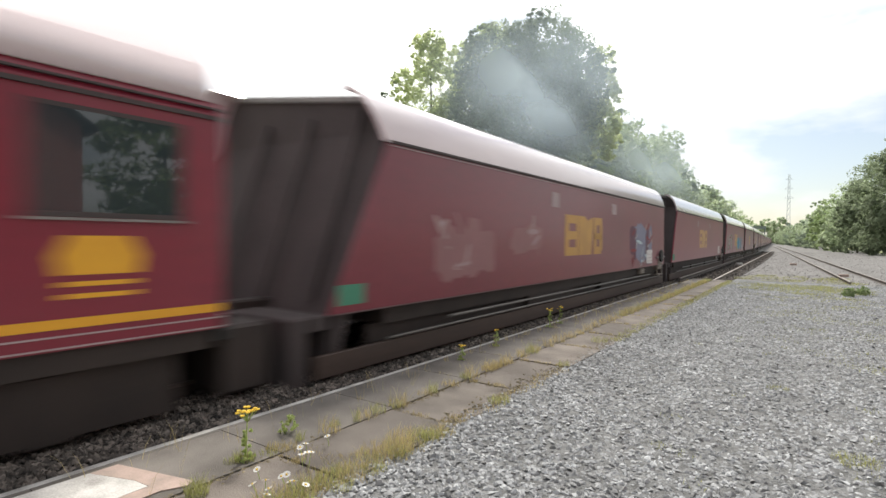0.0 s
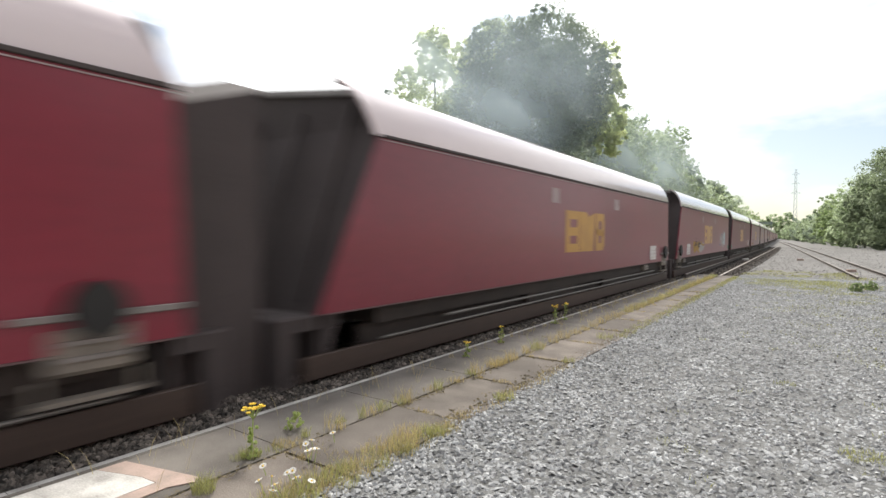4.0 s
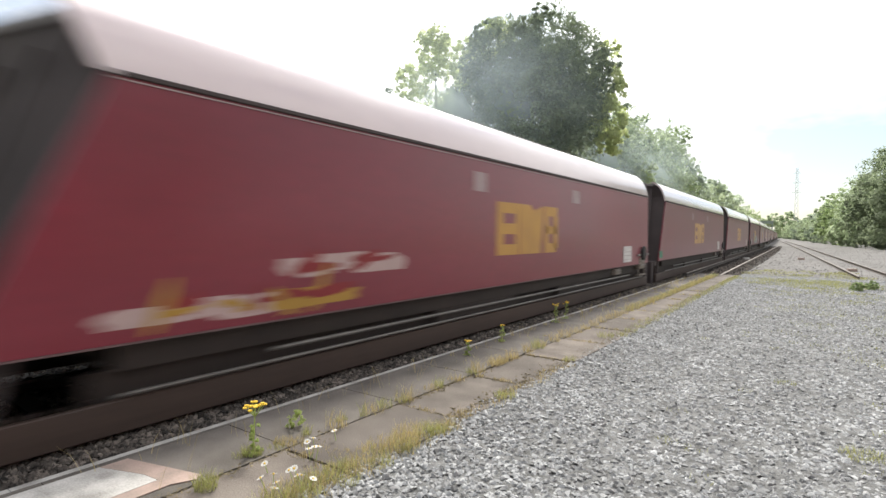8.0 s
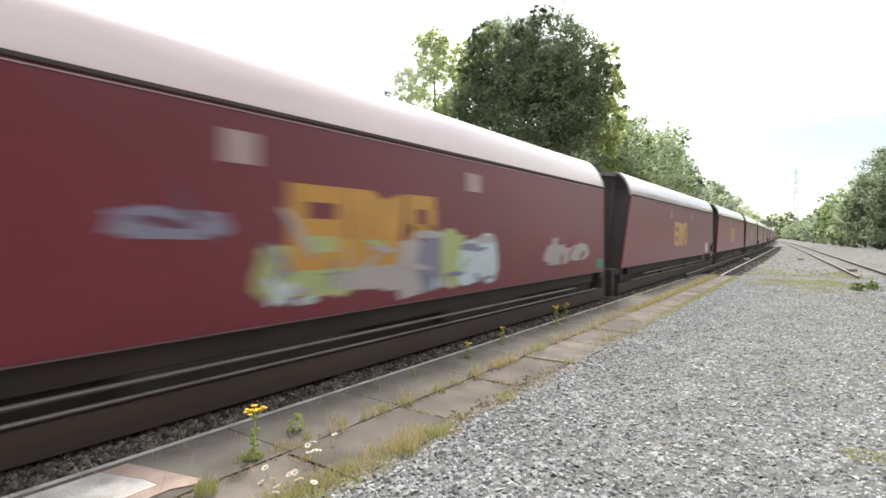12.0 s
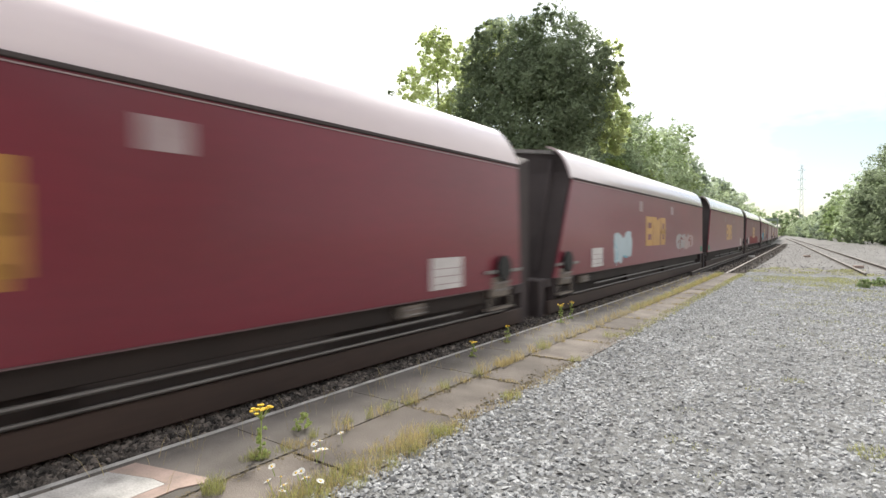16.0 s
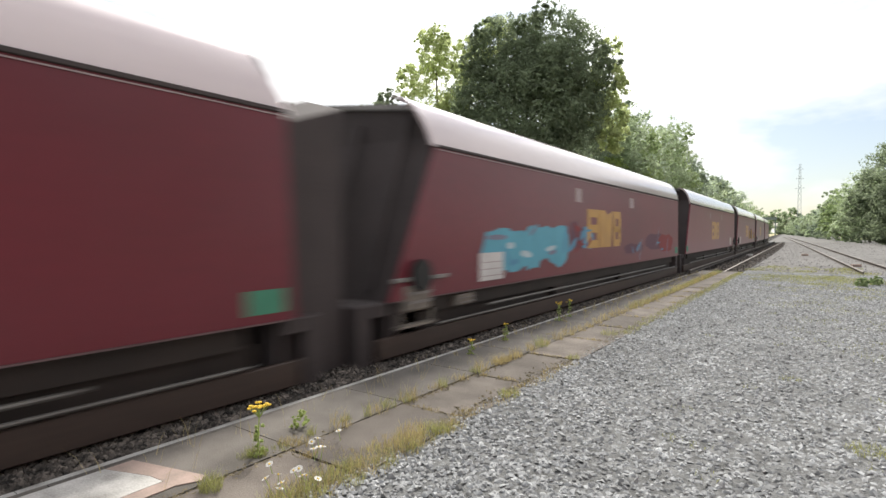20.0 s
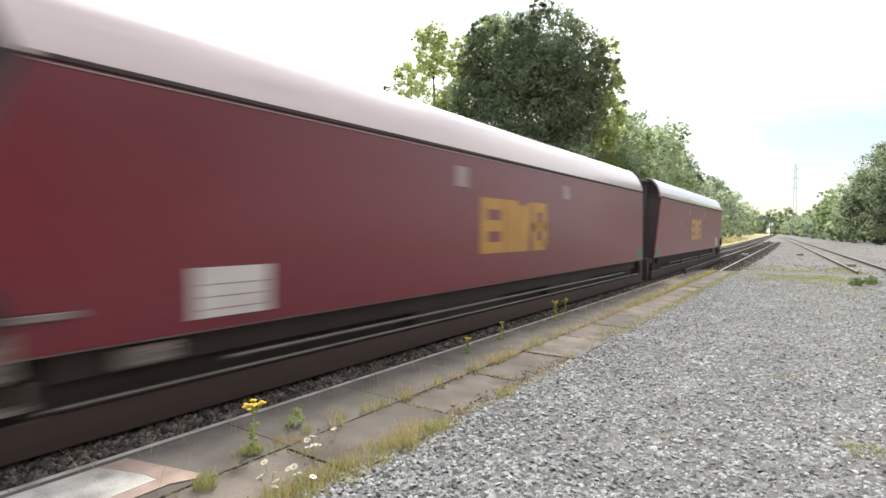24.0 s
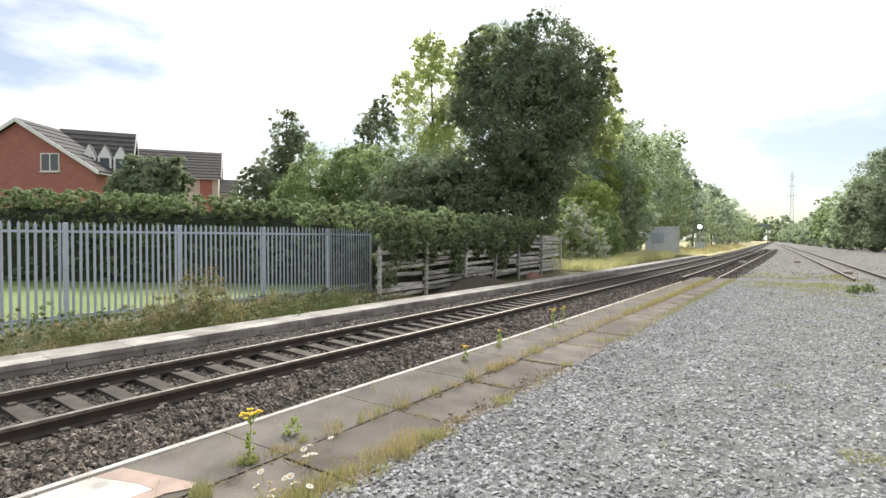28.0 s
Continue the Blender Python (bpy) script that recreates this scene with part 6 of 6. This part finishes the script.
brambles = thing("bank_weeds", "low brambles and weeds along the far platform", "weeds", kind="stuff")
bl = [(-12.0 + random.uniform(-1.6, 1.3), y, -0.2, 0.7, 0.7, random.uniform(0.2, 0.55)) for y in np.linspace(-4, 13.4, 46)]
bl += [(-10.75 + random.uniform(-0.3, 0.2), y, -0.14, 0.35, 0.45, random.uniform(0.12, 0.32)) for y in np.linspace(-2, 13.0, 34)]
leaf_cloud("foliage", bl, 24000, 0.030, "leaf_weed", rng, brambles)
leaf_cloud("foliage", bl[::2], 14000, 0.030, "leaf_ivy", rng, brambles)
leaf_cloud("foliage", [(-12.1, 7.0, 0.1, 0.45, 0.7, 0.62), (-11.9, 6.2, -0.1, 0.4, 0.7, 0.4), (-12.2, 7.6, 0.3, 0.3, 0.4, 0.6)], 5200, 0.030, "leaf_weed", rng, brambles, "olive bramble clump")
leaf_cloud("dry_stems", [(-12.1, 7.3, 0.5, 0.35, 0.45, 0.6), (-12.2, 6.4, 0.0, 0.5, 0.8, 0.4), (-12.0, 9.2, -0.1, 0.5, 1.2, 0.3), (-11.8, 4.6, -0.2, 0.5, 0.8, 0.25)], 3600, 0.022, "dry_leaf", rng, brambles, "brown dry stems")


def ragwort(at, h, heads, label):
    p = thing("ragwort", label, "wildflower", at)
    bm = bmesh.new()
    rod(bm, (0, 0, 0), (0.01, 0.01, h * 0.8), 0.006, 0.004, 6)
    ends = []
    for k in range(heads):
        a, d = 2.4 * k, h * 0.20 * math.sqrt((k + 0.5) / heads)
        q = (0.01 + d * math.cos(a), 0.01 + d * math.sin(a), h * (1.0 - 0.16 * random.random()))
        twig = bmesh.new()
        rod(twig, (0.01, 0.01, h * 0.70), q, 0.003, 0.002, 4)
        part("flower_stalk", twig, "leaf_fresh", p)
        ends.append(q)
    part("stem", bm, "leaf_fresh", p)
    for q in ends:
        bm = bmesh.new()
        for k in range(5):
            t = 1.257 * k
            rod(bm, (q[0] + 0.010 * math.cos(t), q[1] + 0.010 * math.sin(t), q[2]), (q[0] + 0.010 * math.cos(t), q[1] + 0.010 * math.sin(t), q[2] + 0.008), 0.009, 0.006, 5)
        part("flower_head", bm, "petal_yellow", p, "yellow flower head")
    leaf_cloud("foliage", [(0.01, 0.01, h * 0.42, 0.04, 0.04, h * 0.40), (0, 0, h * 0.06, 0.07, 0.07, h * 0.07)], 760, 0.014, "leaf_fresh", rng, p)
    return p


ragwort((-3.47, 2.45, -0.02), 0.40, 13, "yellow ragwort in flower on the platform edge")
ragwort((-3.95, 6.2, -0.02), 0.22, 5, "small yellow ragwort on the platform edge")
ragwort((-4.02, 7.3, -0.02), 0.30, 3, "thin weed with few yellow flowers on the platform edge")
ragwort((-4.08, 9.5, -0.02), 0.36, 8, "yellow ragwort among weeds by the track")
ragwort((-4.12, 10.1, -0.02), 0.34, 7, "yellow ragwort among weeds by the track")


def daisy(at, h):
    d = thing("daisy", "white oxeye daisy with a yellow centre", "wildflower", at, group="daisies on the platform")
    d.matrix_basis = pose(*at, random.uniform(-24, 24), random.uniform(-24, 24), random.uniform(0, 360))
    bm = bmesh.new()
    rod(bm, (0, 0, 0), (0.01, 0, h), 0.003, 0.002, 5)
    part("stem", bm, "leaf_fresh", d)
    bm = bmesh.new()
    for k in range(11):
        t = 6.283 * k / 11
        c, s = math.cos(t), math.sin(t)
        vs = [bm.verts.new(q) for q in ((0.01 + 0.006 * c, 0.006 * s, h), (0.01 + 0.022 * c - 0.005 * s, 0.022 * s + 0.005 * c, h + 0.002), (0.01 + 0.028 * c, 0.028 * s, h + 0.001), (0.01 + 0.022 * c + 0.005 * s, 0.022 * s - 0.005 * c, h + 0.002))]
        bm.faces.new(vs)
    part("petals", bm, "petal_white", d)
    bm = bmesh.new()
    rod(bm, (0.01, 0, h - 0.003), (0.01, 0, h + 0.006), 0.008, 0.005, 8)
    part("flower_centre", bm, "petal_yellow", d)


for x, y, h in ((-3.22, 2.77, 0.08), (-3.03, 2.62, 0.09), (-3.00, 2.65, 0.10), (-3.06, 2.66, 0.08), (-3.16, 3.00, 0.08), (-3.24, 2.84, 0.05), (-2.88, 2.38, 0.10), (-2.91, 2.36, 0.07), (-3.11, 2.31, 0.09), (-2.86, 2.12, 0.11), (-2.83, 2.14, 0.12),
                (-2.72, 2.29, 0.10), (-2.69, 2.25, 0.11), (-2.75, 2.16, 0.10), (-2.70, 2.32, 0.08), (-2.80, 2.10, 0.06)):
    daisy((x, y, -0.02), h)


weed = thing("platform_weed", "small bright green leafy weed in the platform joint", "weed", (-3.66, 3.00, -0.02))
leaf_cloud("foliage", [(0, 0, 0.07, 0.08, 0.08, 0.06), (0.02, 0.0, 0.12, 0.05, 0.05, 0.04)], 240, 0.018, "leaf_fresh", rng, weed)
for x, y, r in ((0.98, 20.9, 0.17), (1.35, 21.6, 0.17)):
    w = thing("yard_weed", "leafy green weed growing in the stone yard", "weed", (x, y, -0.04))
    leaf_cloud("foliage", [(0, 0, r * 0.8, r, r, r * 0.8)], 1500, 0.032, "leaf_mid", rng, w)

# ---- behind the camera ----
back_house = gable_house((19.0, 3.0, 0), 90, 10.0, 9.0, 5.4, 8.4, "red brick house behind the yard")
window_unit(back_house, (-2.2, -0.002, 4.2), 1.5, 1.2, 0)
window_unit(back_house, (2.2, -0.002, 4.2), 1.5, 1.2, 0)
for x, y in ((20, 16), (22, -14)):
    leafy("tree", "green tree behind the yard", "tree", (x, y, -0.3), 7.0, [("leaf_mid", 9000, 0.2, [(0, 0, 6.0, 3.6, 3.6, 4.2), (1, 1, 8.6, 2.2, 2.2, 2.0)])], "trees behind the yard", 0.25, 5, 2.0)

# ---- exhaust haze of the engine ----
def haze_material():
    """Thin bluish smoke: thickest in the middle of its wisp, ragged at two scales."""
    m = bpy.data.materials.new("haze")
    m.use_nodes = True
    n, l = m.node_tree.nodes, m.node_tree.links
    n.remove(n["Principled BSDF"])
    co, mp, ball = n.new("ShaderNodeTexCoord"), n.new("ShaderNodeMapping"), n.new("ShaderNodeTexGradient")
    ball.gradient_type = "QUADRATIC_SPHERE"
    mp.inputs["Scale"].default_value = (0.2, 1 / 9.0, 1 / 6.0)
    wisp, rag = n.new("ShaderNodeTexNoise"), n.new("ShaderNodeMapRange")
    wisp.inputs["Scale"].default_value, wisp.inputs["Detail"].default_value = 0.28, 4
    rag.inputs["From Min"].default_value, rag.inputs["From Max"].default_value, rag.inputs["To Max"].default_value = 0.25, 0.60, 0.55
    mul, thin, cloud = n.new("ShaderNodeMath"), n.new("ShaderNodeBsdfTransparent"), n.new("ShaderNodeBsdfTranslucent")
    mul.operation = "MULTIPLY"
    both, face, mix = n.new("ShaderNodeMixShader"), n.new("ShaderNodeBsdfDiffuse"), n.new("ShaderNodeMixShader")
    cloud.inputs[0].default_value = face.inputs[0].default_value = (0.60, 0.70, 0.78, 1)
    l.new(co.outputs["Object"], mp.inputs[0])
    l.new(mp.outputs[0], ball.inputs[0])
    l.new(co.outputs["Object"], wisp.inputs[0])
    l.new(wisp.outputs[0], rag.inputs[0])
    l.new(ball.outputs[1], mul.inputs[0])
    l.new(rag.outputs[0], mul.inputs[1])
    both.inputs[0].default_value = 0.5
    l.new(cloud.outputs[0], both.inputs[1])
    l.new(face.outputs[0], both.inputs[2])
    l.new(mul.outputs[0], mix.inputs[0])
    l.new(thin.outputs[0], mix.inputs[1])
    l.new(both.outputs[0], mix.inputs[2])
    l.new(mix.outputs[0], n["Material Output"].inputs[0])
    return m


M["haze"] = haze_material()


def haze_wisp(seed):
    """A ragged, folded veil of smoke about 18 m long and 12 m high."""
    r = random.Random(seed)
    k = [r.uniform(0, 6) for _ in range(3)]
    bm = bmesh.new()
    grid = [[bm.verts.new((0.7 * math.sin(y * 0.22 + k[0]) * math.cos(z * 0.25 + k[1]) + 0.02 * (k[2] - 3) * y, y, z)) for y in np.linspace(-9, 9, 25)] for z in np.linspace(-6, 6, 17)]
    for p, q in zip(grid, grid[1:]):
        for i in range(24):
            bm.faces.new((p[i], p[i + 1], q[i + 1], q[i]))
    h = part("exhaust_haze", bm, "haze", None, "thin bluish diesel smoke drifting over the line", smooth=True)
    tagged(h, category="smoke", kind="stuff")
    return h


HAZE = [((-10.5, 21.5, 9.0), 1), ((-10.0, 24.5, 8.0), 2), ((-12.0, 28.0, 9.5), 3), ((-11.0, 45.0, 8.0), 4), ((-12.0, 60.0, 9.0), 5)]
wisps = [haze_wisp(k) for _, k in HAZE]

# ---- motion ----
SURGE_T = (0, 1, 2, 3, 6, 7, 8, 9, 10, 11, 12, 14.5, 15, 16, 17, 18, 19, 20, 21, 23.5, 24, 25, 26, 28)
SURGE_M = (-0.11, -0.22, -0.22, -0.08, 0.26, 0.36, 0.28, 0.12, 0.20, 0.33, 0.26, 0.10, -0.12, 0.0, 0.0, 0.05, -0.40, -0.24, 0.0, 0.20, -0.05, -0.10, 0.40, 0.40)


def advance(t):
    """How far the tail of the train is along the line at t seconds; it still gathers speed at the start."""
    steady = 466.7 - 17.688 * t - 8.15 * math.exp(-t / 3.8)
    return steady + float(np.interp(t, SURGE_T, SURGE_M))


def on_line(s):
    return pose(LINE + bend(s), s, 0, 0, 0, math.degrees(-heading(s)) if s > 0 else math.degrees(BEND * s))


def motions():
    times = [0.5 * k for k in range(57)]
    for i, w in enumerate(wagons):
        walk(w, [(t, on_line(advance(t) - PITCH * (20 - i) - 0.12 - WL / 2)) for t in times])
    # the smoke thins out to the left and rises
    for (at, k), h in zip(HAZE, wisps):
        pace = (1.5, 1.1, 0.6, 1.0, 0.8)[k - 1]
        drift = [(t, float(np.interp(t, (0, 4, 8, 12, 16, 28), (0, 2.0 * pace, 4.5 * pace, 16.0, 44.0, 130.0)))) for t in range(0, 29, 2)]
        walk(h, [(t, pose(at[0] - d, at[1] + 0.4 * t * (k - 2.6), at[2] + 0.12 * d + 0.006 * d * d, 0, 0, -64 + 3 * k)) for t, d in drift])
    walk(engine, [(t, on_line(advance(t) - PITCH * 21 + 0.15 - 9.6)) for t in times])


motions()
